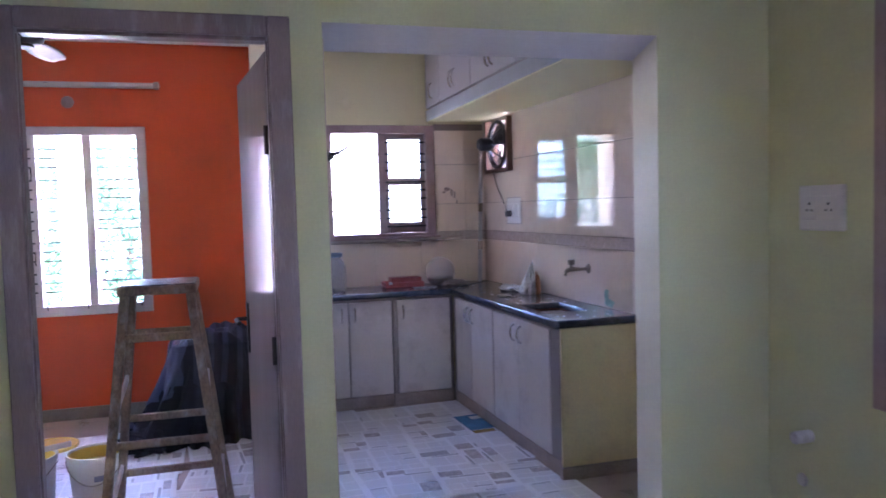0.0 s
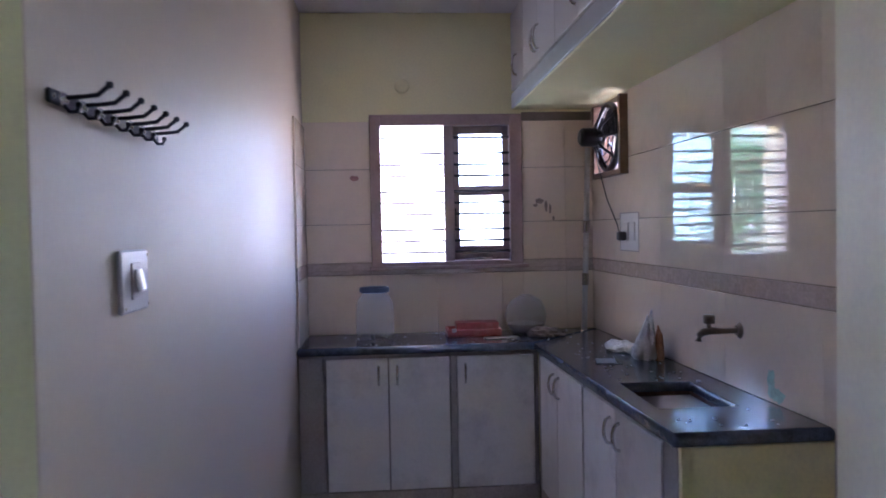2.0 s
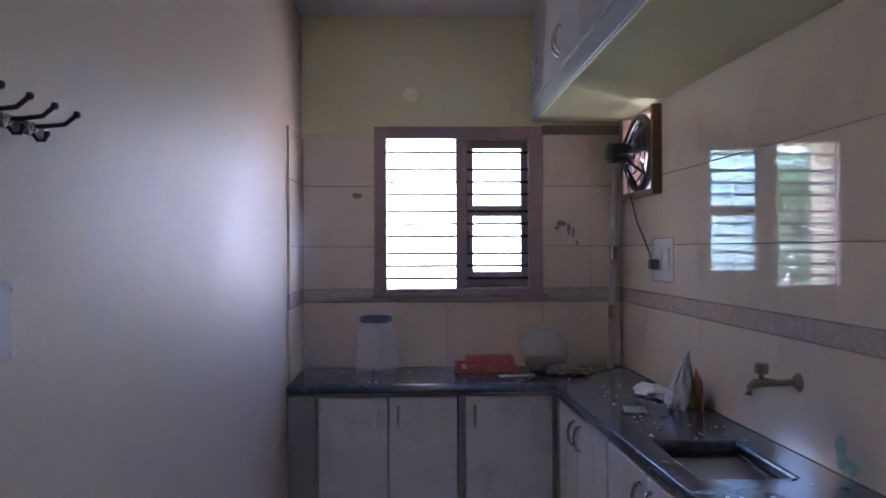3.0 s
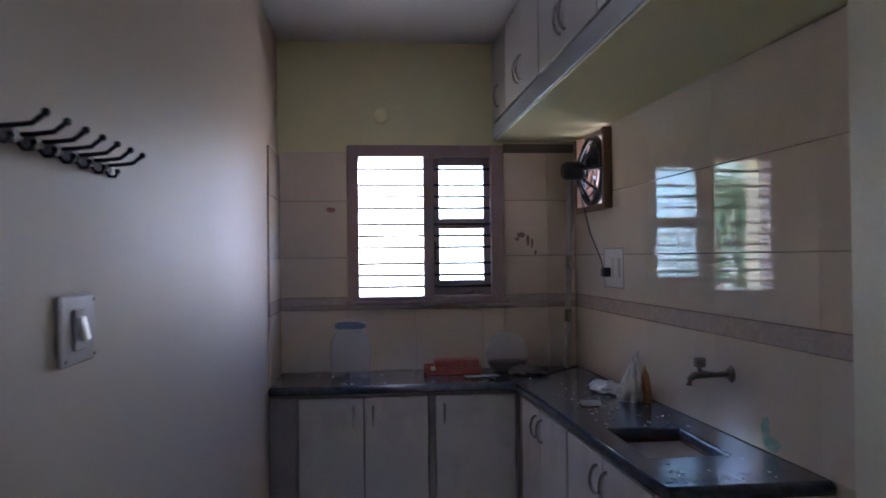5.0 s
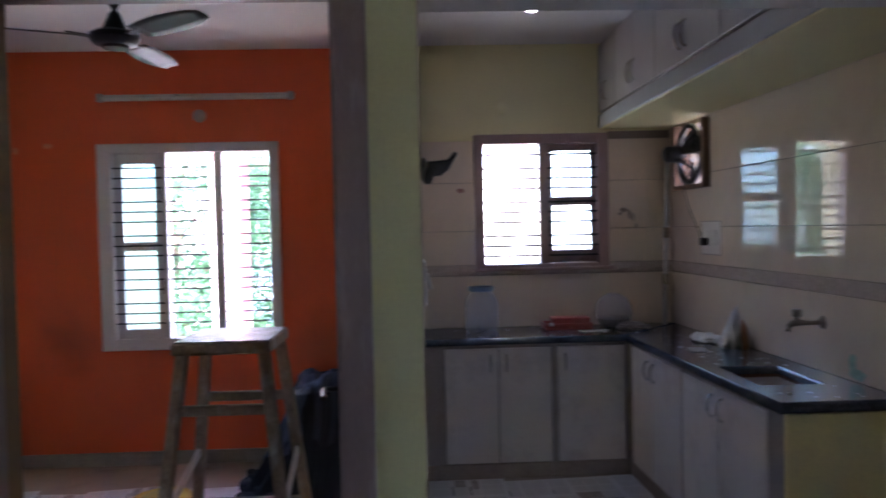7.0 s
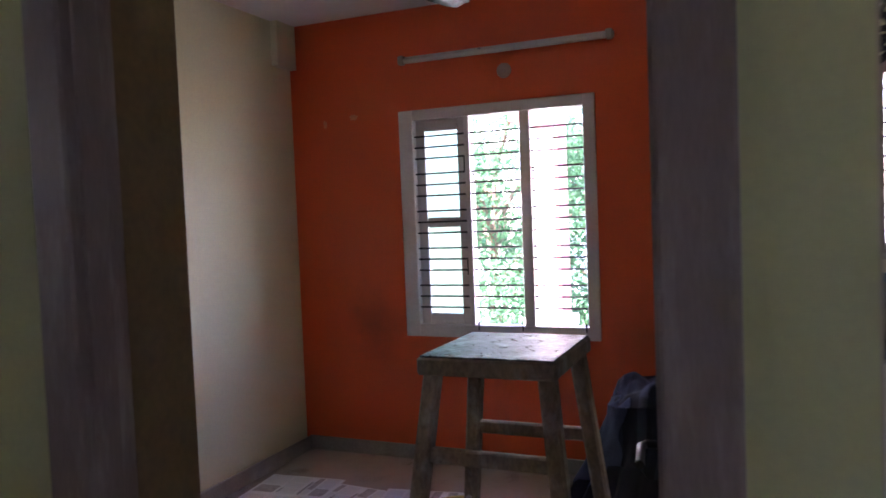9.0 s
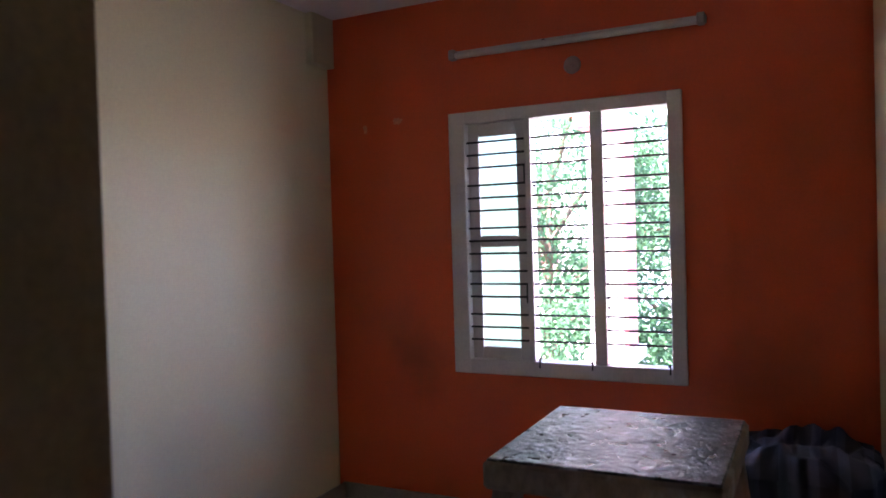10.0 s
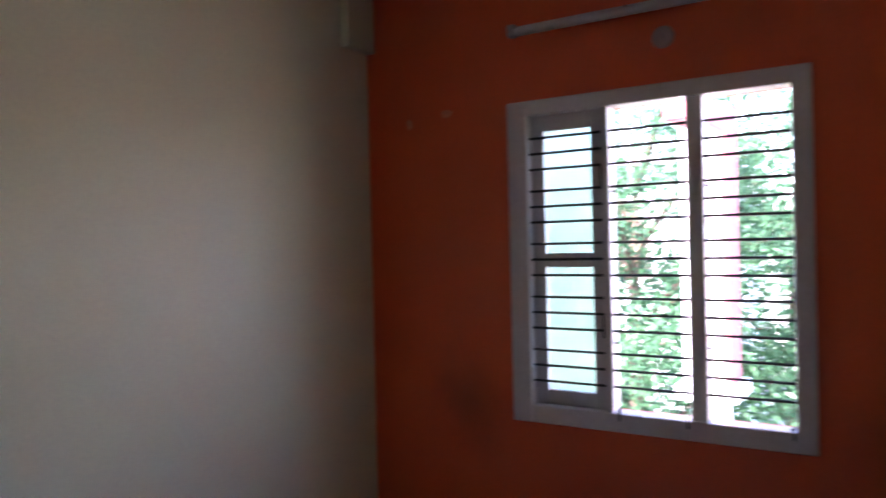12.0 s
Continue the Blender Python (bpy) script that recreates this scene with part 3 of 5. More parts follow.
# ---------------------------------------------------------------- kitchen: fittings
# hook rail on the left wall
def hook_rail(at, turn, length, count, label, base_mat, hook_mat, big=True):
    h = thing("hook_rail", at, label, "hook rail")
    h.rotation_euler = (0, 0, radians(turn))
    part("rail", box((0, -0.010, -0.011), (length, -0.002, 0.011), 0.003), base_mat, h, "flat metal strip")
    for k in range(count):
        x = length * (k + 0.6) / (count + 0.2)
        up = tube([(x, -0.010, 0.002), (x, -0.035, 0.003), (x, -0.062, 0.006), (x, -0.078, 0.019)], 0.0038, 8)
        join(up, lathe([(0, -0.006), (0.0045, -0.0045), (0.006, 0), (0.0045, 0.0045), (0, 0.006)], 10), pose(x, -0.080, 0.021))
        tube([(x, -0.010, -0.006), (x, -0.020, -0.019), (x, -0.030, -0.019), (x, -0.034, -0.011)], 0.0034, 8, bm=up)
        join(up, lathe([(0, -0.005), (0.004, -0.004), (0.0052, 0), (0.004, 0.004), (0, 0.005)], 10), pose(x, -0.034, -0.009))
        hk = part("hook", up, hook_mat, h, "", True)
        part("boss", lathe([(0, 0.008), (0.007, 0.006), (0.011, 0.001), (0.011, -0.003)], 14, m=pose(x, -0.011, 0, 90)), M_CHROME, hk, "shiny round metal boss", True)
    part("screw", lathe([(0, 0.002), (0.004, 0.001), (0.004, 0)], 8, m=pose(0.008, -0.012, 0, 90)), M_CHROME, h)
    return h


hook_rail((0.343, 2.650, 1.749), 90, 0.515, 7, "black enamelled double-hook coat rail with shiny bosses on the wall", M_IRON, M_BLACK)
hook_rail((-1.22, 2.60, 1.935), 0, 0.32, 6, "small metal hook rail beside the door", M_CHROME, M_CHROME)
hook_rail((0.2, 4.62, 2.115), -90, 0.30, 4, "small dark metal hook rail on the bedroom wall", M_IRON, M_IRON)

# one-switch plate on the left wall of the kitchen
sw = thing("switch_plate", (0.343, 2.992, 1.452), "grubby grey-white square switch plate with one rocker", "switch")
sw.rotation_euler = (0, 0, radians(90))
M_GRUBBY = mat("grubby_grey_plastic", (0.40, 0.345, 0.34), 0.4, 0.08, 8, 90, 0.03, stain=(0.30, 0.25, 0.23), stain_scale=9, stain_amount=0.3)
part("plate", box((-0.075, -0.010, -0.060), (0.075, 0.0, 0.060), 0.004), M_GRUBBY, sw)
part("surround", box((-0.028, -0.014, -0.036), (0.022, -0.010, 0.036), 0.002), M_GRUBBY, sw)
rk = box((-0.012, -0.011, -0.022), (0.012, 0.0, 0.022), 0.003)
r = part("rocker", rk, M_PLASTIC, sw)
r.matrix_basis = pose(-0.003, -0.014, 0, -12)
for x, z in ((-0.064, -0.049), (0.064, 0.049), (0.064, -0.049)):
    part("screw", lathe([(0, 0.0022), (0.0035, 0.001), (0.0035, 0)], 8, m=pose(x, -0.012, z, 90)), M_CHROME, sw)

# switchboard, pipe stub and cap in the hall
sbd = thing("switch_board", (2.15, 2.30, 1.505), "grey-white square switchboard with two sockets", "switch")
sbd.rotation_euler = (0, 0, radians(-90))
part("plate", box((-0.108, -0.022, -0.085), (0.108, 0.0, 0.085), 0.005), M_PLASTIC, sbd)
for x in (-0.048, 0.045):
    part("socket", box((x - 0.036, -0.026, -0.045), (x + 0.036, -0.022, 0.045), 0.002), M_PLASTIC, sbd)
    for dx, dz, rr in ((-0.012, -0.008, 0.005), (0.012, -0.008, 0.005), (0.0, 0.016, 0.006)):
        part("socket_hole", lathe([(0, 0.0006), (rr, 0.0006), (rr, 0)], 8, m=pose(x + dx, -0.026, dz, 90)), M_DARKPLASTIC, sbd)
ps = bmesh.new()
lathe([(0.024, 0), (0.024, 0.075), (0.017, 0.075), (0.017, 0.0), (0, 0.0)], 20, ps, pose(2.15, 2.372, 0.617, 0, -90, 0))
solid("pipe_stub", ps, M_PIPE, "short open grey pipe stub sticking out of the wall", "pipe", smooth=True)
pc = bmesh.new()
lathe([(0, 0.012), (0.022, 0.010), (0.026, 0.0)], 18, pc, pose(2.15, 2.41, 0.43, 0, -90, 0))
solid("blank_cover", pc, M_PLASTIC, "small round wall cap below the pipe stub", "cap", smooth=True)

# round junction covers
for nm, p, mt in (("kitchen", (0.933, 5.962, 2.39), M_YELLOW), ("bedroom", (-1.09, 6.0, 2.383), M_WINFRAME)):
    jb = thing("junction_cover", p, "round ceiling-rose cover on the wall above the window", "cover")
    part("cover", lathe([(0, 0.020), (0.028, 0.019), (0.040, 0.012), (0.044, 0.0)], 24, m=pose(0, 0, 0, 90)), mt, jb, "", True)
    part("screw", lathe([(0, 0.028), (0.009, 0.026), (0.010, 0.019)], 10, m=pose(0, 0, 0, 90)), mt, jb)

# socket with a plug and the fan's cord
so = thing("power_socket", (2.087, 5.315, 1.505), "white socket set in a framed recess in the tiles", "socket")
so.rotation_euler = (0, 0, radians(-90))
fr = bmesh.new()
for lo, hi in (((-0.135, -0.005, -0.102), (0.135, 0.0, -0.096)), ((-0.135, -0.005, 0.096), (0.135, 0.0, 0.102)), ((-0.135, -0.005, -0.096), (-0.129, 0.0, 0.096)), ((0.129, -0.005, -0.096), (0.135, 0.0, 0.096))):
    box(lo, hi, 0, fr)
part("frame", fr, M_CABFRAME, so, "dark cut edge round the plate")
part("plate", box((-0.129, -0.003, -0.096), (0.129, 0.0, 0.096)), M_PLASTIC, so)
part("switch", box((0.02, -0.011, -0.045), (0.085, -0.003, 0.052), 0.003), M_PLASTIC, so)
part("outlet", box((-0.085, -0.009, -0.05), (-0.005, -0.003, 0.052), 0.003), M_PLASTIC, so)
part("plug", box((-0.068, -0.05, -0.045), (-0.022, -0.009, 0.002), 0.006), M_DARKPLASTIC, so, "dark plug")

skewed(so)

# exhaust fan in its wooden frame
ef = thing("exhaust_fan", (2.06, 5.555, 2.025), "black exhaust fan set in a brown wooden wall frame", "fan")
M_FANFRAME = mat("brown_stained_wood", (0.22, 0.12, 0.075), 0.5, 0.2, 6, 60, 0.15, stain=(0.12, 0.07, 0.05), stain_scale=5, stain_amount=0.4)
for lo, hi in (((-0.02, -0.235, -0.215), (0.10, -0.205, 0.200)), ((-0.02, 0.205, -0.215), (0.10, 0.235, 0.200)), ((-0.02, -0.205, -0.215), (0.10, 0.205, -0.188))):
    part("frame_board", box(lo, hi, 0.003), M_FANFRAME, ef)
ring = bmesh.new()
pts = [(0, 0.175 * math.cos(2 * math.pi * k / 40), 0.175 * math.sin(2 * math.pi * k / 40)) for k in range(41)]
tube(pts, 0.019, 10, ring)
for rr in (0.06, 0.10, 0.14):
    tube([(-0.012 - 0.25 * (0.175 - rr), rr * math.cos(2 * math.pi * k / 28), rr * math.sin(2 * math.pi * k / 28)) for k in range(29)], 0.0035, 6, ring)
part("ring", ring, M_BLACK, ef, "", True)
for k in range(8):
    a = math.pi / 4 * k
    arm = tube([(-0.005, 0.200 * math.cos(a), 0.180 * math.sin(a)), (-0.05, 0.10 * math.cos(a), 0.10 * math.sin(a)), (-0.075, 0.035 * math.cos(a), 0.035 * math.sin(a))], 0.008, 6)
    part("arm", arm, M_BLACK, ef)
mo = bmesh.new()
lathe([(0, -0.062), (0.035, -0.06), (0.050, -0.045), (0.052, 0.035), (0.04, 0.058), (0.012, 0.062), (0, 0.062)], 20, mo, pose(-0.105, 0, 0, 0, 90, 0))
part("motor", mo, M_BLACK, ef, "", True)
for k in range(3):
    a = 2 * math.pi * k / 3 + 0.4
    b = bmesh.new()
    n1, n2 = 6, 4
    grid = []
    for i in range(n1):
        rr = 0.03 + 0.13 * i / (n1 - 1)
        row = []
        for j in range(n2):
            w = (j / (n2 - 1) - 0.5) * (0.5 + 0.5 * math.sin(math.pi * (i + 1) / (n1 + 1)))
            th = a + w * 1.75
            row.append(b.verts.new((0.01 + 0.05 * w, rr * math.cos(th), rr * math.sin(th))))
        grid.append(row)
    for i in range(n1 - 1):
        for j in range(n2 - 1):
            b.faces.new((grid[i][j], grid[i + 1][j], grid[i + 1][j + 1], grid[i][j + 1]))
    bl = part("blade", b, M_BLACK, ef, "", True)
    bl.modifiers.new("thick", "SOLIDIFY").thickness = 0.002
cd = tube([(1.98, 5.53, 1.96), (1.99, 5.515, 1.85), (2.02, 5.48, 1.68), (2.06, 5.43, 1.54), (2.055, 5.385, 1.49), (2.045, 5.36, 1.485)], 0.0035, 6)
part("cord", cd, M_DARKPLASTIC, ef, "thin dark cord to the socket", True).matrix_parent_inverse = Matrix.Translation((-2.06, -5.555, -2.02))

skewed(ef)

# leaning pipe in the corner
pp = thing("water_pipe", (0, 0, 0), "thin grey-white plastic pipe standing in the corner", "pipe")
part("tube", tube([(1.987, 5.86, TOP), (2.00, 5.86, 1.30), (2.012, 5.86, 1.70), (2.022, 5.86, 2.0)], 0.0165, 12), M_PIPE, pp, "", True)
for z, x in ((1.19, 1.996), (1.50, 2.006)):
    part("coupling", tube([(x, 5.86, z), (x + 0.001, 5.86, z + 0.07)], 0.0205, 12), M_CHROME, pp, "grey pipe coupling", True)

# tap
tp = thing("tap", (wall_x(4.185, 2.087), 4.185, 1.142), "tarnished metal wall tap above the sink", "tap")
part("flange", lathe([(0, 0.014), (0.020, 0.013), (0.026, 0.006), (0.034, 0.0)], 20, m=pose(0, 0, 0, 0, -90, 0)), M_BRASS, tp, "", True)
part("spout", tube([(-0.01, 0, 0), (-0.06, 0, -0.001), (-0.11, 0, 0.002), (-0.14, 0, -0.002), (-0.155, 0, -0.015), (-0.158, 0, -0.036)], 0.011, 12, radii=[0.011, 0.010, 0.015, 0.014, 0.012, 0.013]), M_BRASS, tp, "", True)
part("knob", lathe([(0.009, 0.0), (0.009, 0.014), (0.021, 0.018), (0.022, 0.044), (0.018, 0.050), (0, 0.051)], 14, m=pose(-0.118, 0, 0.012)), M_BRASS, tp, "", True)

# kitchen ceiling lamp, lit
kl = thing("ceiling_lamp", (1.02, 5.15, CEIL), "small lit white lamp on the kitchen ceiling", "lamp")
part("holder", lathe([(0.026, -0.012), (0.036, -0.012), (0.044, -0.004), (0.046, 0)], 24), M_PLASTIC, kl, "", True)
part("bulb", lathe([(0, -0.016), (0.016, -0.014), (0.026, -0.010), (0.026, 0)], 20), glow("lit_lamp_glass", (0.85, 0.93, 1.0), 3.0), kl, "glowing lens", True)

# ---------------------------------------------------------------- things on the worktop
jar = thing("glass_jar", (0.750, 5.77, TOP), "large empty glass jar with a dark metal rim", "jar")
prof = [(0.0, 0.002), (0.095, 0.002), (0.108, 0.02), (0.112, 0.10), (0.108, 0.19), (0.088, 0.235), (0.072, 0.252), (0.072, 0.285), (0.067, 0.285), (0.067, 0.250), (0.083, 0.230), (0.103, 0.186), (0.107, 0.10), (0.103, 0.022), (0.0, 0.010)]
part("body", lathe(prof, 32), M_JARGLASS, jar, "", True)
part("rim", lathe([(0.073, 0.262), (0.084, 0.264), (0.086, 0.282), (0.082, 0.292), (0.072, 0.292), (0.073, 0.262)], 32), mat("blue_grey_metal_rim", (0.16, 0.20, 0.27), 0.35, 0.2, 20, 90, 0.05, metal=0.6), jar, "dark blue-grey metal rim", True)
part("tap", tube([(-0.01, -0.105, 0.03), (-0.01, -0.135, 0.03), (-0.01, -0.145, 0.015)], 0.011, 8), M_DARKPLASTIC, jar, "small dark spout", True)
bowl = thing("glass_bowl", (1.622, 5.78, TOP), "round glass bowl half filled with brown dregs", "bowl")
prof = [(0.0, 0.002), (0.075, 0.002), (0.105, 0.035), (0.122, 0.095), (0.112, 0.155), (0.085, 0.198), (0.045, 0.217), (0.035, 0.225), (0.031, 0.222), (0.042, 0.212), (0.081, 0.193), (0.107, 0.153), (0.117, 0.095), (0.100, 0.038), (0.072, 0.010), (0, 0.010)]
part("body", lathe(prof, 32), M_JARGLASS, bowl, "", True)
part("contents", lathe([(0, 0.012), (0.070, 0.012), (0.096, 0.036), (0.106, 0.062), (0, 0.064)], 32), mat("brown_dregs", (0.20, 0.14, 0.11), 0.6, 0.3, 20, 80, 0.3), bowl, "brown dregs", True)
M_RED = mat("faded_red_plastic", (0.50, 0.10, 0.07), 0.4, 0.12, 10, 70, 0.06, stain=(0.55, 0.35, 0.28), stain_scale=9, stain_amount=0.4)
tr = thing("plastic_tray", (1.315, 5.80, TOP), "faded red plastic tray holding a folded box", "tray")
t = box((-0.155, -0.09, 0.0), (0.155, 0.09, 0.012), 0.004)
for lo, hi in (((-0.155, -0.09, 0.012), (0.155, -0.080, 0.042)), ((-0.155, 0.080, 0.012), (0.155, 0.09, 0.042)), ((-0.155, -0.08, 0.012), (-0.145, 0.08, 0.042)), ((0.145, -0.08, 0.012), (0.155, 0.08, 0.042))):
    join(t, box(lo, hi, 0.002))
part("tray", t, M_RED, tr)
part("box", box((-0.10, -0.05, 0.012), (0.145, 0.07, 0.075), 0.004), M_RED, tr, "crushed reddish box")
part("flap", box((-0.13, -0.098, 0.028), (-0.105, -0.088, 0.050), 0.003), M_PLASTIC, tr, "white torn flap")


def sheet_mesh(w, d, wave, seed, n=8):
    b = bmesh.new()
    g = [[b.verts.new(((i / n - 0.5) * w, (j / n - 0.5) * d, wave * (0.6 + noise.noise(Vector((i * 0.9, j * 0.9, seed))))) ) for j in range(n + 1)] for i in range(n + 1)]
    for i in range(n):
        for j in range(n):
            b.faces.new((g[i][j], g[i + 1][j], g[i + 1][j + 1], g[i][j + 1]))
    return b


for i, (x, y, w, d, rz) in enumerate(((1.455, 5.63, 0.19, 0.075, 10), (1.810, 4.82, 0.09, 0.13, -12))):
    b = sheet_mesh(w, d, 0.003, i)
    bmesh.ops.solidify(b, geom=b.faces[:], thickness=0.0012)
    o = solid("paper_scrap", b, mat("grey_white_paper", (0.55, 0.53, 0.50), 0.7, 0.1, 12, 80, 0.1) if i == 0 else bpy.data.materials["grey_white_paper"], "flat scrap of grey-white paper lying on the worktop", "paper", smooth=True)
    o.matrix_basis = pose(x, y, TOP + 0.003, 0, 0, rz)


def crumple(rx, ry, rz, seed, rough=0.35, n=22, folds=2.6):
    """A lumpy, creased mass resting on z = 0."""
    b = bmesh.new()
    bmesh.ops.create_uvsphere(b, u_segments=n * 2, v_segments=n, radius=1.0)
    for v in b.verts:
        d = v.co.normalized()
        k = 1 + rough * (noise.noise(d * folds + Vector((seed, 0, 0))) + 0.6 * noise.ridged_multi_fractal(d * folds * 1.3 + Vector((0, seed, 0)), 0.9, 2.1, 3, 1.0, 2.0) * 0.35)
        v.co = Vector((d.x * rx * k, d.y * ry * k, max(-0.0, d.z * rz * k + rz * 0.55)))
    return b


M_RAG = mat("grey_brown_rag", (0.27, 0.22, 0.20), 0.9, 0.3, 14, 120, 0.5)
o = solid("rag", crumple(0.085, 0.055, 0.028, 3.1, 0.5), M_RAG, "crumpled grey-brown rag on the counter corner", "cloth", smooth=True, at=(1.715, 5.66, TOP))
M_BAG = mat("thin_white_plastic", (0.72, 0.71, 0.70), 0.28, 0.06, 10, 60, 0.25)
bagm = crumple(0.050, 0.070, 0.105, 7.7, 0.45)
zt = max(v.co.z for v in bagm.verts)
for v in bagm.verts:
    q = v.co.z / zt
    v.co.x, v.co.y, v.co.z = v.co.x * (1.05 - 0.85 * q) + 0.03 * q, v.co.y * (1.1 - 0.92 * q) - 0.03 * q, v.co.z * 0.235 / zt
o = solid("plastic_bag", bagm, M_BAG, "twisted white plastic bag propped against the tiles", "bag", smooth=True, at=(2.005, 4.88, TOP))
M_PACK = mat("orange_brown_wrapper", (0.42, 0.17, 0.07), 0.4, 0.2, 12, 60, 0.2)
pk = solid("wrapper", crumple(0.018, 0.045, 0.085, 1.7, 0.3), M_PACK, "orange-brown crushed packet leaning on the tiles", "packet", smooth=True, at=(2.060, 4.83, TOP))
wp = solid("paper_packet", crumple(0.070, 0.125, 0.026, 5.2, 0.4, folds=1.9), M_BAG, "crushed white paper packet lying on the worktop", "packet", smooth=True, at=(1.985, 5.13, TOP))

# plaster crumbs and dust flakes scattered on the worktop
cr = bmesh.new()
crng = random.Random(5)
for i in range(150):
    if i % 3:
        x, y = crng.uniform(1.72, 2.05), crng.uniform(3.70, 5.40)
    else:
        x, y = crng.uniform(0.45, 1.9), crng.uniform(5.50, 5.90)
    if SK[0] - 0.02 < x < SK[1] + 0.02 and SK[2] - 0.02 < y < SK[3] + 0.02:
        continue
    q = crng.uniform(0.002, 0.007)
    join(cr, box((-q, -q * crng.uniform(0.4, 1.0), 0), (q, q * 0.7, q * 0.5)), pose(x, y, TOP, 0, 0, crng.uniform(0, 180)))
solid("plaster_crumbs", cr, M_PLASTIC, "scattered pale plaster crumbs on the worktop", "crumbs", kind="stuff")

# ---------------------------------------------------------------- bedroom: fan and tube light
cf = thing("ceiling_fan", (-0.985, 4.34, CEIL + 0.11), "dark brown three-blade ceiling fan, standing still", "fan")
part("canopy", lathe([(0, -0.325), (0.014, -0.325), (0.030, -0.295), (0.050, -0.235), (0.052, -0.20), (0.014, -0.195)], 24), M_FANBLADE, cf, "", True)
part("rod", tube([(0, 0, -0.11), (0, 0, -0.36)], 0.0115, 12), M_FANBLADE, cf, "", True)
part("cup", lathe([(0.012, -0.335), (0.024, -0.345), (0.058, -0.43), (0.020, -0.435)], 24), M_FANBLADE, cf, "", True)
part("motor", lathe([(0.02, -0.425), (0.075, -0.425), (0.104, -0.440), (0.108, -0.462), (0.092, -0.482), (0.060, -0.490), (0.055, -0.502), (0, -0.505)], 32), M_FANBLADE, cf, "", True)
for az in (-36, 84, 204):
    b = bmesh.new()
    rows_ = []
    for i in range(9):
        rr = 0.17 + 0.43 * i / 8
        w = 0.052 + 0.018 * math.sin(math.pi * min(1, i / 7)) - (0.02 if i == 8 else 0)
        rows_.append([b.verts.new((rr, s * w, -0.22 * s * w - 0.004 * abs(s))) for s in (-1, -0.5, 0, 0.5, 1)])
    for p, q in zip(rows_, rows_[1:]):
        for k in range(4):
            b.faces.new((p[k], q[k], q[k + 1], p[k + 1]))
    bl = part("blade", b, M_FANBLADE, cf, "", True)
    bl.modifiers.new("thick", "SOLIDIFY").thickness = 0.003
    bl.matrix_basis = pose(0, 0, -0.448, 0, 0, az)
    arm = beam((0.08, 0, -0.455), (0.20, 0, -0.446), 0.045, 0.006, 0.002, side=(0, 1, 0))
    a = part("blade_arm", arm, M_IRON, cf)
    a.matrix_basis = pose(0, 0, 0, 0, 0, az)

tl = thing("tube_light", (-1.097, 6.0, 2.503), "unlit white fluorescent tube on a batten", "lamp")
part("batten", box((-0.640, -0.030, -0.012), (0.640, 0.0, 0.024), 0.004), M_TUBE, tl)
part("tube", tube([(-0.605, -0.050, -0.006), (0.605, -0.050, -0.006)], 0.0165, 16), M_TUBE, tl, "", True)
for x in (-0.622, 0.622):
    part("end_holder", box((x - 0.018, -0.070, -0.026), (x + 0.018, -0.026, 0.026), 0.005), M_CABFRAME, tl, "brown end holder")
part("starter", lathe([(0, 0.03), (0.010, 0.03), (0.011, 0)], 12, m=pose(-0.12, -0.028, 0.005, 90)), M_DARKPLASTIC, tl, "", True)

# ---------------------------------------------------------------- bedroom: stepladder
ld = thing("stepladder", (-0.296, 3.490, FLOOR), "paint-spattered wooden trestle stepladder with a square top", "ladder")
part("top", box((-0.157, -0.170, 1.163), (0.157, 0.170, 1.202), 0.005), M_LADDER, ld, "thick wooden top board")
part("paint_crust", box((-0.152, -0.165, 1.200), (0.152, 0.165, 1.2055), 0.002), M_LADDERTOP, ld, "crust of dried paint")
legs = {}
for sx in (-1, 1):
    for sy in (-1, 1):
        a, b = Vector((sx * 0.130, sy * 0.138, 1.164)), Vector((sx * 0.262, sy * 0.275, 0.0))
        legs[sx, sy] = (a, b)
        part("leg", beam(a, b, 0.037, 0.037, 0.006), M_LADDER, ld)


def on_leg(sx, sy, z):
    a, b = legs[sx, sy]
    return a + (b - a) * ((a.z - z) / (a.z - b.z))


for sy, zs in ((-1, (0.985, 0.55, 0.13)), (1, (0.96, 0.555, 0.29))):
    for z in zs:
        p, q = on_leg(-1, sy, z), on_leg(1, sy, z)
        part("rung", beam(p, q, 0.018, 0.034, 0.004, side=(0, 1, 0)), M_LADDER, ld)
for sx in (-1, 1):
    for za, zb in ((0.66, 0.76), (0.20, 0.33)):
        part("stay", beam(on_leg(sx, -1, za), on_leg(sx, 1, zb), 0.014, 0.030, 0.003), M_WINWHITE, ld, "pale flat stay")

# ---------------------------------------------------------------- bedroom: buckets, bundle
M_BUCKET = mat("milky_white_bucket_plastic", (0.62, 0.60, 0.60), 0.35, 0.08, 10, 70, 0.05, stain=(0.55, 0.40, 0.12), stain_scale=7, stain_amount=0.5)
M_YPAINT = mat("yellow_emulsion_paint", (0.72, 0.52, 0.10), 0.35, 0.08, 14, 60, 0.15)
M_BLUEPRINT = mat("faded_label_print", (0.22, 0.23, 0.36), 0.5, 0.2, 30, 90, 0.05)


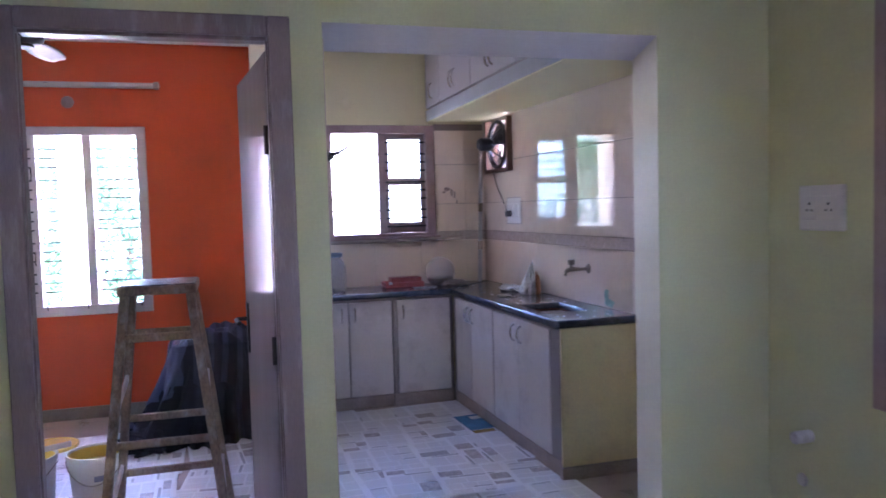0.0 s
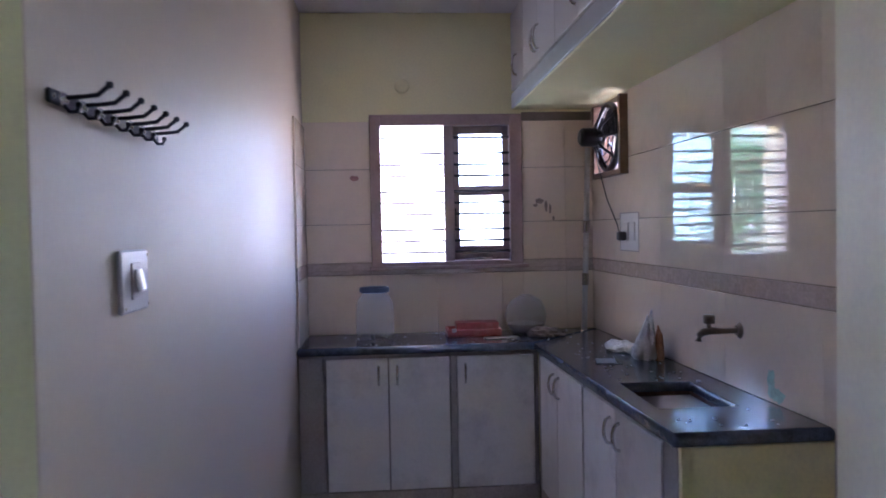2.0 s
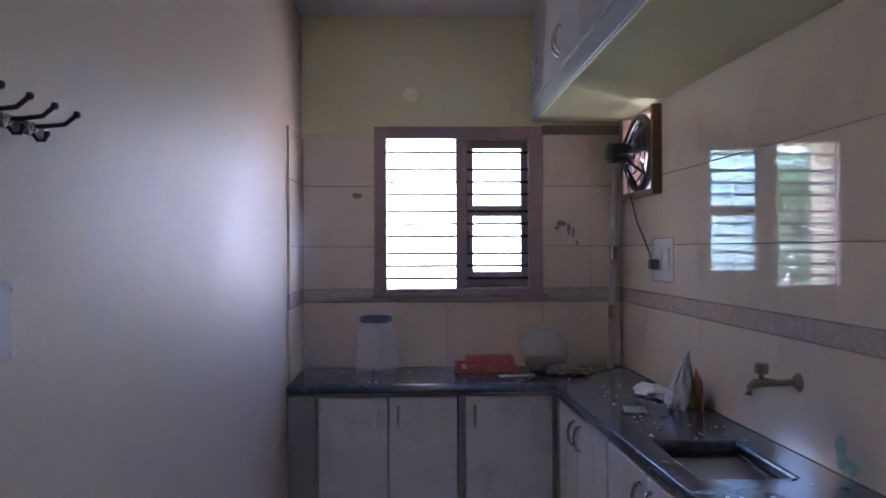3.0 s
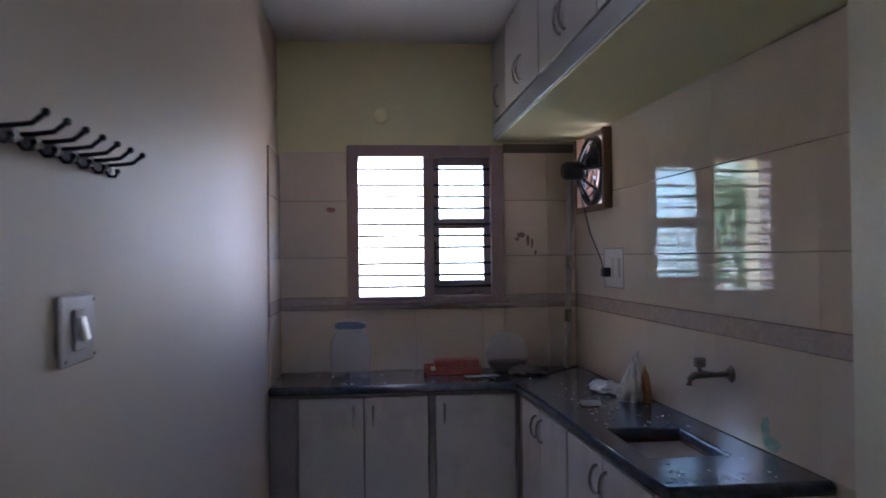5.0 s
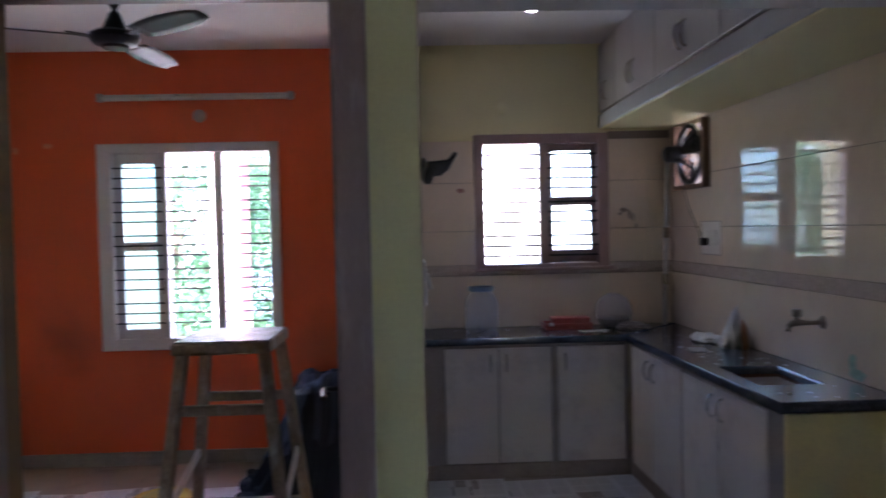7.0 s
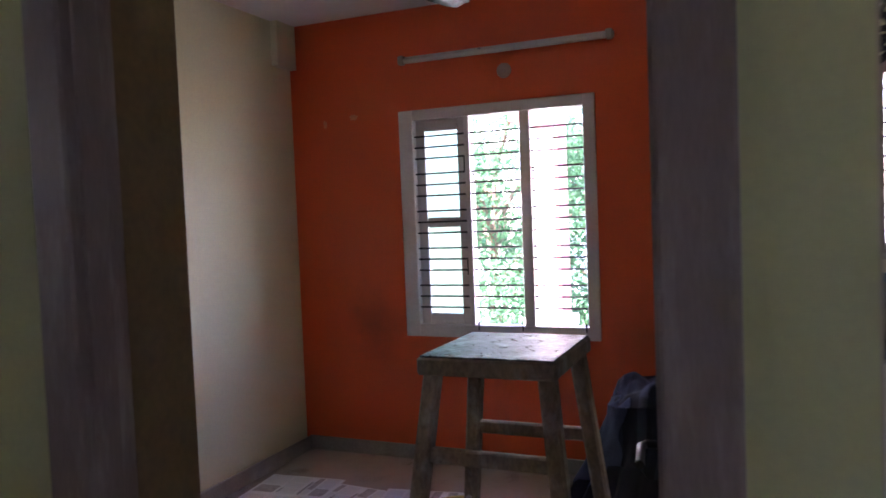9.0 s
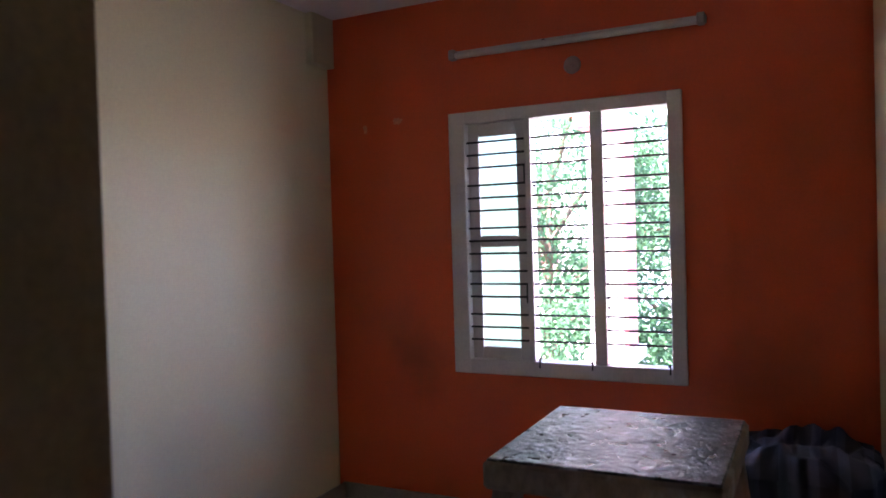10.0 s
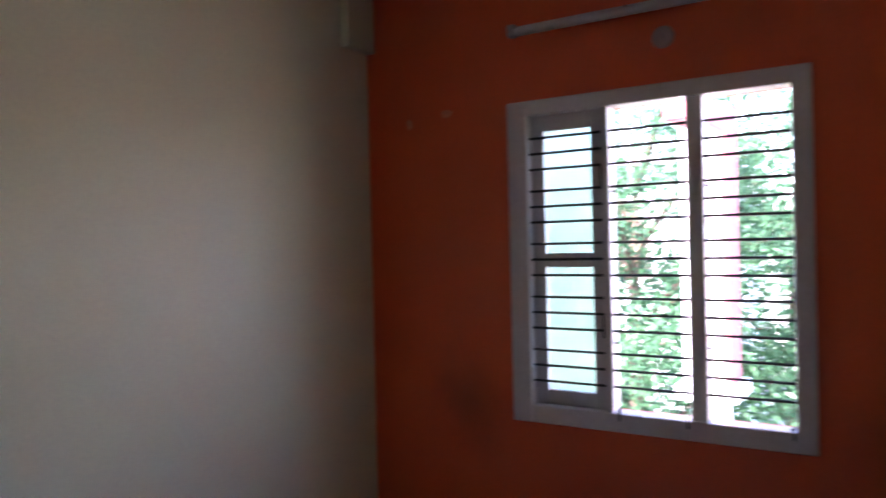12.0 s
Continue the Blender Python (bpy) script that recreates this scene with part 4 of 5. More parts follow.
def bucket(at, h, r, fill, label, stick=False):
    k = thing("paint_bucket", at, label, "bucket", "paint buckets")
    part("body", lathe([(0, 0.002), (r * 0.84, 0.002), (r * 0.86, 0.01), (r * 0.985, h - 0.03), (r * 1.03, h - 0.028), (r * 1.04, h), (r * 0.985, h), (r * 0.96, h - 0.01), (r * 0.845, 0.014), (0, 0.012)], 36), M_BUCKET, k, "", True)
    part("paint", lathe([(0, fill), (r * 0.90, fill), (r * 0.97, h - 0.012), (r * 0.955, h - 0.012), (r * 0.89, fill - 0.006), (0, fill - 0.006)], 36), M_YPAINT, k, "yellow paint inside", True)
    part("bail", tube([(r * 1.04 * math.cos(a), r * 1.04 * math.sin(a), h - 0.04 - 0.10 * math.sin(a) ** 2) for a in [math.pi + math.pi * i / 12 for i in range(13)]], 0.003, 6), M_CHROME, k, "thin wire bail")
    lab = bmesh.new()
    for i in (1,):
        for a0, a1 in ((272, 296),):
            z0 = 0.09 + 0.055 * i
            vs = []
            for j in range(5):
                a = radians(a0 + (a1 - a0) * j / 4)
                q = [(r * (0.86 + 0.125 * z / (h - 0.03)) + 0.0015) for z in (z0, z0 + 0.03)]
                vs.append((lab.verts.new((q[0] * math.cos(a), q[0] * math.sin(a), z0)), lab.verts.new((q[1] * math.cos(a), q[1] * math.sin(a), z0 + 0.03))))
            for p, q in zip(vs, vs[1:]):
                lab.faces.new((p[0], q[0], q[1], p[1]))
    part("print", lab, M_BLUEPRINT, k, "faded printed bar")
    if stick:
        part("brush_handle", beam((-0.16, -0.05, h + 0.004), (0.20, 0.08, h + 0.022), 0.03, 0.012, 0.003, side=(0, 0, 1)), M_PIPE, k, "pale stick across the rim")
    return k


bucket((-0.715, 4.22, FLOOR), 0.27, 0.142, 0.20, "milky white plastic bucket of yellow wall paint")
bucket((-1.055, 4.25, FLOOR), 0.27, 0.142, 0.14, "milky white plastic bucket with a stick across it", True)
lid = bmesh.new()
lathe([(0, 0.012), (0.15, 0.012), (0.158, 0.02), (0.168, 0.018), (0.170, 0.0), (0, 0.0)], 36, lid)
solid("bucket_lid", lid, M_YPAINT, "yellow smeared bucket lid lying on newspapers", "lid", smooth=True, at=(-1.17, 5.28, FLOOR + 0.012))


def striped(name, dark, light, scale):
    m = mat(name, dark, 0.85, 0.25, 6, 160, 0.4)
    nt = m.node_tree
    n, l = nt.nodes, nt.links
    b = n["Principled BSDF"]
    src = b.inputs["Base Color"].links[0].from_socket
    tc = n.new("ShaderNodeTexCoord")
    wv = n.new("ShaderNodeTexWave")
    wv.bands_direction = "X"
    wv.inputs["Scale"].default_value = scale
    wv.inputs["Distortion"].default_value = 3.5
    wv.inputs["Detail"].default_value = 1.0
    wv.inputs["Detail Scale"].default_value = 0.7
    l.new(tc.outputs["Object"], wv.inputs[0])
    rm = n.new("ShaderNodeMapRange")
    rm.inputs["From Min"].default_value = 0.62
    rm.inputs["From Max"].default_value = 0.74
    l.new(wv.outputs[1], rm.inputs[0])
    mx = n.new("ShaderNodeMixRGB")
    l.new(rm.outputs[0], mx.inputs[0])
    l.new(src, mx.inputs[1])
    mx.inputs[2].default_value = (*light, 1)
    l.new(mx.outputs[0], b.inputs["Base Color"])
    return m


def heap_point(a, s, lift=0.0, seed=2.3, folds=11):
    """A point of the cloth-covered heap: angle a about its middle, s from the top (0) over the edge (0.4) to the floor (1)."""
    ca, sa = math.cos(a), math.sin(a)
    sq = (abs(ca) ** 4 + abs(sa) ** 4) ** -0.25
    n1 = noise.noise(Vector((1.3 * ca, 1.3 * sa, seed)))
    if s < 0.40:
        u = s / 0.40
        rad, z = 0.94 * u, 0.668 + 0.02 * math.cos(3 * a + seed) * u - 0.06 * u ** 5
        z += 0.060 * noise.noise(Vector((2.6 * rad * ca, 2.6 * rad * sa, seed + 4)))
        z += 0.030 * noise.noise(Vector((7 * rad * ca, 4 * rad * sa, seed + 9)))
    else:
        u = (s - 0.40) / 0.60
        front = max(0.0, -sa) + 0.8 * max(0.0, -ca)
        rad = 0.94 + (0.10 + 0.52 * front) * u ** 1.25
        z = 0.635 * (1 - u) + 0.02 * noise.noise(Vector((3 * ca, 3 * sa, seed + 4))) * (1 - u)
    run = max(0.0, s - 0.30)
    crease = math.sin(folds * a + 4.5 * n1 + 2.4 * noise.noise(Vector((2 * ca, 2 * sa, 2.5 * s + seed))))
    rad += run * (0.34 * abs(crease) ** 0.7 * (1 if crease > 0 else -0.6) + 0.13 * math.sin(2.6 * folds * a + 7 * n1 + 5 * s))
    rad += 0.10 * min(1.0, 3 * s) * noise.noise(Vector((2.4 * ca, 2.4 * sa, 3.2 * s + seed + 2)))
    rad += 0.07 * noise.noise(Vector((5 * ca, 5 * sa, 7 * s + seed + 6)))
    x, y = 0.30 * rad * sq * ca, 0.38 * rad * sq * sa
    h = math.hypot(x, y) or 1.0
    out = lift * min(1.0, 2.5 * s)
    return (min(x + out * x / h, 0.295), min(y + out * y / h, 0.44), max(0.002, z + lift * (1 - min(1.0, 1.6 * s))))


def cloth_patch(a0, a1, s0, s1, lift, seed, folds, na, ns, ragged=0.0):
    """A cloth lying over part of the heap, with a wavering hem."""
    b = bmesh.new()
    g = []
    for j in range(ns + 1):
        row = []
        for i in range(na + 1):
            u, v = i / na, j / ns
            e0 = ragged * noise.noise(Vector((5 * u, seed, 1)))
            e1 = ragged * (noise.noise(Vector((4 * u, seed, 5))) + 0.4 * noise.noise(Vector((11 * u, seed, 2))))
            s = s0 + e0 + (s1 + e1 - s0 - e0) * v
            a = a0 + (a1 - a0) * u + ragged * 1.2 * noise.noise(Vector((4 * v, seed, 3))) * (2 * u - 1)
            k = lift * (1 + 0.8 * noise.noise(Vector((4 * u, 4 * v, seed + 3))))
            row.append(b.verts.new(heap_point(a, min(1.0, max(0.0, s)), k, seed, folds)))
        g.append(row)
    for p, q in zip(g, g[1:]):
        for i in range(na):
            b.faces.new((p[i], p[i + 1], q[i + 1], q[i]))
    return b


M_STRIPE = striped("dark_striped_cotton", (0.026, 0.024, 0.032), (0.050, 0.050, 0.070), 3.2)
M_BLUECLOTH = mat("blue_grey_cotton", (0.085, 0.10, 0.155), 0.85, 0.3, 8, 140, 0.4)
M_DARKCLOTH = mat("near_black_cotton", (0.022, 0.022, 0.030), 0.9, 0.3, 8, 140, 0.4)
HEAP = (-0.115, 5.52, FLOOR)
ds = cloth_patch(0.0, 2 * math.pi, 0.0, 1.0, 0.0, 2.3, 11, 220, 64)
bmesh.ops.remove_doubles(ds, verts=ds.verts[:], dist=1e-4)
solid("dust_sheet", ds, M_STRIPE, "dark blue-grey striped bedsheet draped over stored furniture", "sheet", smooth=True, at=HEAP)
for nm, mt, a0, a1, s0, s1, lift, seed, folds, label in (
        ("garment", M_BLUECLOTH, 3.52, 4.08, 0.36, 0.74, 0.014, 2.3, 11, "crumpled pale blue-grey shirt hanging down the heap"),
        ("trousers", M_DARKCLOTH, 3.20, 4.95, 0.66, 0.98, 0.016, 2.3, 11, "near-black crumpled trousers low on the heap")):
    b = cloth_patch(a0, a1, s0, s1, lift, seed, folds, 60, 40, 0.07)
    o = solid(nm, b, mt, label, "cloth", smooth=True, at=HEAP)
    th = o.modifiers.new("thick", "SOLIDIFY")
    th.thickness, th.offset = 0.006, -1
solid("dark_cloth", crumple(0.15, 0.10, 0.07, 4.4, 0.6), M_DARKCLOTH, "dark crumpled clothes lying at the foot of the heap", "cloth", smooth=True, at=(-0.56, 4.99, FLOOR + 0.016))
solid("dark_cloth", crumple(0.10, 0.12, 0.075, 8.4, 0.6), M_DARKCLOTH, "dark bunched cloth spilling from the side of the heap", "cloth", smooth=True, at=(-0.60, 5.34, FLOOR + 0.016))

# ---------------------------------------------------------------- newspapers on the floor
M_INK = mat("grey_newsprint_ink", (0.40, 0.39, 0.41), 0.32, 0.35, 40, 180, 0.05, spec=0.9)
M_PHOTO = mat("brown_newsprint_photo", (0.46, 0.41, 0.41), 0.32, 0.5, 16, 60, 0.05, spec=0.9)
M_BLUEINK = mat("blue_newsprint_ink", (0.05, 0.20, 0.40), 0.7, 0.3, 16, 60, 0.05)
M_GOLDINK = mat("ochre_newsprint_ink", (0.45, 0.28, 0.07), 0.7, 0.3, 16, 60, 0.05)
M_TEXT = mat("fine_grey_text_columns", (0.765, 0.76, 0.765), 0.32, 0.12, 30, 220, 0.05, stretch=(1, 14, 1), spec=0.9)
NEWS = [0]


def newspaper(x, y, rz, w, d, z, rnd, colour=None):
    nn = NEWS[0]
    NEWS[0] += 1
    b = sheet_mesh(w, d, 0.0012, nn * 1.7, 7)
    o = thing("newspaper", (x, y, z), "spread newspaper sheet lying on the floor", "newspaper", "newspapers on the floor")
    o.rotation_euler = (0, 0, radians(rz))
    part("sheet", b, M_PAPER, o, "", True)
    pr = bmesh.new()
    mats = [M_INK, M_PHOTO, colour or M_BLUEINK, M_TEXT, M_GOLDINK]

    def patch(x0, y0, x1, y1, k, lift=0.0026):
        vs = [pr.verts.new(v) for v in ((x0, y0, lift), (x1, y0, lift), (x1, y1, lift), (x0, y1, lift))]
        pr.faces.new(vs).material_index = k

    for half in (-1, 1):
        cx = half * w / 4
        pw = w / 2 - 0.03
        ytop = d / 2 - 0.02
        while ytop > -d / 2 + 0.05:
            kind = rnd.random()
            hgt = rnd.uniform(0.05, 0.13)
            hgt = min(hgt, ytop + d / 2 - 0.02)
            x0, x1 = cx - pw / 2, cx + pw / 2
            if kind < 0.24:
                patch(x0, ytop - 0.016, x0 + pw * rnd.uniform(0.4, 0.9), ytop, 0)
                xm = x0 + pw * rnd.uniform(0.3, 0.6)
                patch(xm, ytop - hgt, x1, ytop - 0.024, 1 if rnd.random() < 0.93 else 0)
                patch(x0, ytop - hgt, xm - 0.01, ytop - 0.024, 3)
            elif kind < 0.34:
                patch(x0, ytop - hgt, x0 + pw * 0.4, ytop, 1)
                patch(x0 + pw * 0.45, ytop - hgt, x1, ytop, 3)
            else:
                cols = rnd.choice((2, 3))
                for c in range(cols):
                    patch(x0 + pw * c / cols, ytop - hgt, x0 + pw * (c + 1) / cols - 0.008, ytop, 3)
                if rnd.random() < 0.5:
                    patch(x0 + 0.01, ytop - 0.014, x0 + pw * rnd.uniform(0.25, 0.5), ytop - 0.002, 0, 0.0030)
            ytop -= hgt + rnd.uniform(0.008, 0.02)
    if colour:
        patch(-w / 2 + 0.01, -d / 2 + 0.02, -0.01, d / 2 - 0.10, 2, 0.0032)
        patch(-w / 2 + 0.06, -d / 2 + 0.06, -w / 4 + 0.03, -d / 2 + 0.13, 3, 0.0036)
        patch(-w / 4 - 0.02, d / 2 - 0.09, -0.01, d / 2 - 0.03, 4, 0.0032)
    part("print", pr, mats, o, "grey print and photographs")
    return o


rnd = random.Random(11)
k = 0
for iy in range(6):
    for ix in range(3):
        x = 0.62 + ix * 0.43 + rnd.uniform(-0.03, 0.03)
        y = 3.02 + iy * 0.43 + rnd.uniform(-0.04, 0.04)
        if x > 1.53 and y > 3.5:
            x = 1.42
        blue = M_BLUEINK if (ix, iy) == (2, 4) else None
        newspaper(x, y, rnd.choice((0, 90, 180, 3, -4)) + rnd.uniform(-4, 4) if not blue else 184, 0.56, 0.47, FLOOR + 0.0015 + 0.0042 * (k % 4), rnd, blue)
        k += 1
for iy in range(7):
    for ix in range(6):
        x = -2.20 + ix * 0.42 + rnd.uniform(-0.05, 0.05)
        y = 3.08 + iy * 0.42 + rnd.uniform(-0.05, 0.05)
        if y > 5.55 or (x > -0.55 and y > 4.85) or rnd.random() < 0.06:
            continue
        newspaper(x, y, rnd.choice((0, 90, 180)) + rnd.uniform(-9, 9), 0.57, 0.47, FLOOR + 0.0015 + 0.0042 * (k % 4), rnd)
        k += 1

# ---------------------------------------------------------------- outside
M_GROUND = mat("dry_earth", (0.25, 0.25, 0.21), 0.9, 0.3, 0.4, 6, 0.3, stain=(0.12, 0.16, 0.05), stain_scale=0.3, stain_amount=0.6)
M_WHITEWALL = mat("sunlit_white_render", (0.70, 0.75, 0.77), 0.7, 0.06, 0.6, 20, 0.1)
M_PINK = mat("pink_render", (0.42, 0.13, 0.15), 0.7, 0.08, 2, 30, 0.1)
# kept dark so the block beside the hall window bounces little light in
M_SIDEWALL = mat("light_dimming_grey_render", (0.28, 0.27, 0.25), 0.85, 0.15, 0.8, 20, 0.2)
M_BARK = mat("grey_brown_bark", (0.14, 0.10, 0.07), 0.9, 0.4, 8, 40, 0.6)
GROUND = -3.3
solid("ground", box((-400, -400, GROUND - 0.5), (400, 400, GROUND)), M_GROUND, "dry earth ground outside", kind="structure")
solid("building_wall_below", box((-2.9, -2.75, GROUND), (2.33, 6.23, FLOOR - 0.12)), M_WHITEWALL, "white rendered lower storey", kind="structure")
cn = thing("window_canopy", (0, 0, 0), "white concrete canopy over the window outside", "canopy", kind="structure")
part("slab", box((-2.2, 6.23, 2.275), (-0.45, 6.38, 2.36), 0.005), M_WHITEWALL, cn)
part("edge_beam", box((-1.36, 6.9, 2.20), (-1.20, 7.6, 2.34), 0.005), M_PINK, cn)
bp = thing("neighbour_balcony", (-1.42, 8.15, GROUND), "white and pink rendered balcony post of the next house", "balcony")
part("post", box((-0.16, -0.15, 3.95), (0.10, 0.15, 5.75), 0.005), M_WHITEWALL, bp)
part("edging", box((0.10, -0.16, 3.95), (0.135, 0.16, 5.75), 0.004), M_PINK, bp)
part("slab", box((-0.20, -0.20, 3.85), (0.18, 0.25, 3.95), 0.005), M_WHITEWALL, bp)
part("column", box((-0.12, -0.10, 0.0), (0.08, 0.12, 3.85), 0.005), M_WHITEWALL, bp)
nb = thing("house", (-9.0, 19.0, GROUND), "white two-storey house beyond the trees", "house")
part("wall", box((-7, 0, 0), (5, 6, 6.4)), M_WHITEWALL, nb)
part("roof", box((-7.2, -0.3, 6.4), (5.2, 6.3, 6.6)), M_WHITEWALL, nb)
for i in range(3):
    for zz in (0.9, 4.0):
        wnd = part("window", box((-5.6 + i * 4.0, -0.04, zz), (-4.2 + i * 4.0, 0.02, zz + 1.3)), M_WINFRAME, nb)
        part("pane", box((-5.5 + i * 4.0, -0.05, zz + 0.1), (-4.3 + i * 4.0, -0.04, zz + 1.2)), M_GLASS, wnd)


def leaf_material(name, a, b2):
    m = bpy.data.materials.new(name)
    m.use_nodes = True
    n, l = m.node_tree.nodes, m.node_tree.links
    p = n["Principled BSDF"]
    p.inputs["Roughness"].default_value = 0.5
    geo = n.new("ShaderNodeNewGeometry")
    rp = n.new("ShaderNodeValToRGB")
    rp.color_ramp.elements[0].color = (*a, 1)
    rp.color_ramp.elements[1].color = (*b2, 1)
    l.new(geo.outputs["Random Per Island"], rp.inputs[0])
    l.new(rp.outputs[0], p.inputs["Base Color"])
    tr_ = n.new("ShaderNodeBsdfTranslucent")
    l.new(rp.outputs[0], tr_.inputs[0])
    mx = n.new("ShaderNodeMixShader")
    mx.inputs[0].default_value = 0.5
    l.new(p.outputs[0], mx.inputs[1])
    l.new(tr_.outputs[0], mx.inputs[2])
    l.new(mx.outputs[0], n["Material Output"].inputs[0])
    return m


M_LEAVES = leaf_material("green_leaves", (0.03, 0.10, 0.05), (0.09, 0.22, 0.10))


def tree(at, height, spread, leaves, seed, size, low=0.35):
    rng = np.random.default_rng(seed)
    t = thing("tree", at, "leafy green tree standing outside the windows", "tree", "trees")
    tr_ = bmesh.new()
    tube([(0, 0, 0), (0.05, 0.04, height * 0.3), (-0.05, 0.1, height * 0.6), (0.02, 0.05, height * 0.9)], 0.1, 10, tr_, radii=[0.13, 0.10, 0.06, 0.02])
    tips = []
    for i in range(16):
        z = height * (low * 0.8 + (0.92 - low * 0.8) * i / 15)
        a = i * 2.4 + seed
        rr = spread * (0.55 + 0.4 * rng.random())
        e = Vector((rr * math.cos(a), rr * math.sin(a), z + height * 0.08))
        mid = Vector((e.x * 0.5, e.y * 0.5, z + height * 0.06))
        tube([(0, 0.05, z * 0.92), mid, e], 0.03, 6, tr_, radii=[0.035, 0.022, 0.008])
        tips += [mid, e, (mid + e) / 2, e * 0.8 + Vector((0, 0, z * 0.2))]
    part("trunk", tr_, M_BARK, t, "", True)
    T = np.array([tuple(v) for v in tips])
    c = T[rng.integers(0, len(T), leaves)] + rng.normal(0, spread * 0.17, (leaves, 3))
    d1 = rng.normal(size=(leaves, 3))
    d1[:, 2] -= 0.4
    d1 /= np.linalg.norm(d1, axis=1, keepdims=True)
    d2 = np.cross(d1, rng.normal(size=(leaves, 3)))
    d2 /= np.linalg.norm(d2, axis=1, keepdims=True)
    s = size * rng.uniform(0.6, 1.3, (leaves, 1))
    v = np.stack([c - d1 * s, c + d2 * s * 0.42, c + d1 * s, c - d2 * s * 0.42], 1).reshape(-1, 3)
    me = bpy.data.meshes.new("crown")
    me.from_pydata(v.tolist(), [], [(4 * i, 4 * i + 1, 4 * i + 2, 4 * i + 3) for i in range(leaves)])
    me.materials.append(M_LEAVES)
    o = new("crown", me)
    o.parent = t
    return t


tree((-2.5, 9.8, GROUND), 6.2, 1.5, 40000, 1, 0.036)
tree((-4.4, 10.4, GROUND), 6.6, 1.8, 20000, 2, 0.045)
tree((-1.3, 11.0, GROUND), 6.3, 1.5, 30000, 3, 0.038)
tree((-6.4, 12.0, GROUND), 7.0, 2.2, 8000, 6, 0.08)
# added unseen block: stops direct sun entering the hall's back opening
back = thing("house", (-8.0, -11.0, GROUND), "unseen white block added behind the hall to keep the sun out", "house")
part("wall", box((0, 0, 0), (16, 5.6, 9.6)), M_WHITEWALL, back)
part("roof", box((-0.2, -0.2, 9.6), (16.2, 5.8, 9.8)), M_WHITEWALL, back)
# unseen block added close by to cut the daylight through the hall window
side = thing("house", (3.9, 0.0, GROUND), "unseen grey block added to dim the hall window", "house")
part("wall", box((0, -6, 0), (6, 4.6, 7.6)), M_SIDEWALL, side)
part("roof", box((-0.2, -6.2, 7.6), (6.2, 4.8, 7.8)), M_SIDEWALL, side)

# ---------------------------------------------------------------- marks on the tiles
def smear(name, pts_at, w, h, seed, material, label, axis="x"):
    b = bmesh.new()
    n = 18
    c = b.verts.new((0, 0, 0))
    ring_ = []
    for i in range(n):
        a = 2 * math.pi * i / n
        k = 1 + 0.6 * noise.noise(Vector((2 * math.cos(a), 2 * math.sin(a), seed)))
        ring_.append(b.verts.new((w / 2 * k * math.cos(a), 0, h / 2 * k * math.sin(a))))
    for i in range(n):
        b.faces.new((c, ring_[i], ring_[(i + 1) % n]))
    o = solid(name, b, material, label, "paint mark", at=pts_at)
    o.rotation_euler = (0, 0, radians(-90 if axis == "x" else 0))
    return o


M_GREENMARK = mat("thin_green_paint", (0.34, 0.52, 0.43), 0.5, 0.3, 30, 90, 0.1)
M_DIRT = mat("brown_grease", (0.30, 0.22, 0.19), 0.5, 0.3, 30, 90, 0.1)
smear("paint_smear", (wall_x(3.97, 2.0835), 3.97, 0.985), 0.05, 0.10, 1.0, M_GREENMARK, "green paint smear on the tiles near the sink")
smear("paint_smear", (wall_x(3.93, 2.0835), 3.93, 0.955), 0.09, 0.05, 2.0, M_GREENMARK, "green paint smear on the tiles near the worktop")
for i, (x, z, w, h) in enumerate(((1.745, 1.695, 0.05, 0.03), (1.785, 1.665, 0.02, 0.07), (1.810, 1.645, 0.015, 0.06), (1.720, 1.67, 0.03, 0.02), (1.83, 1.59, 0.012, 0.03))):
    smear("grease_mark", (x, 5.9435, z), w, h, 3.0 + i, M_DIRT, "brown grease mark on the wall tiles", "y")
M_REDMARK = mat("faint_red_mark", (0.42, 0.20, 0.17), 0.5, 0.3, 30, 90, 0.1)
smear("paint_smear", (0.642, 5.9435, 1.846), 0.055, 0.03, 8.0, M_REDMARK, "faint reddish mark on the tiles beside the window", "y")

M_PALEMARK = mat("pale_orange_scuff", (0.72, 0.24, 0.12), 0.6, 0.2, 30, 90, 0.1)
for x, z, w, h in ((-2.30, 2.17, 0.03, 0.05), (-2.09, 2.20, 0.06, 0.035)):
    smear("wall_scuff", (x, 5.9985, z), w, h, 4.0 + x, M_PALEMARK, "pale scuff mark on the orange wall", "y")

# ---------------------------------------------------------------- wall tiles
TILES = {}


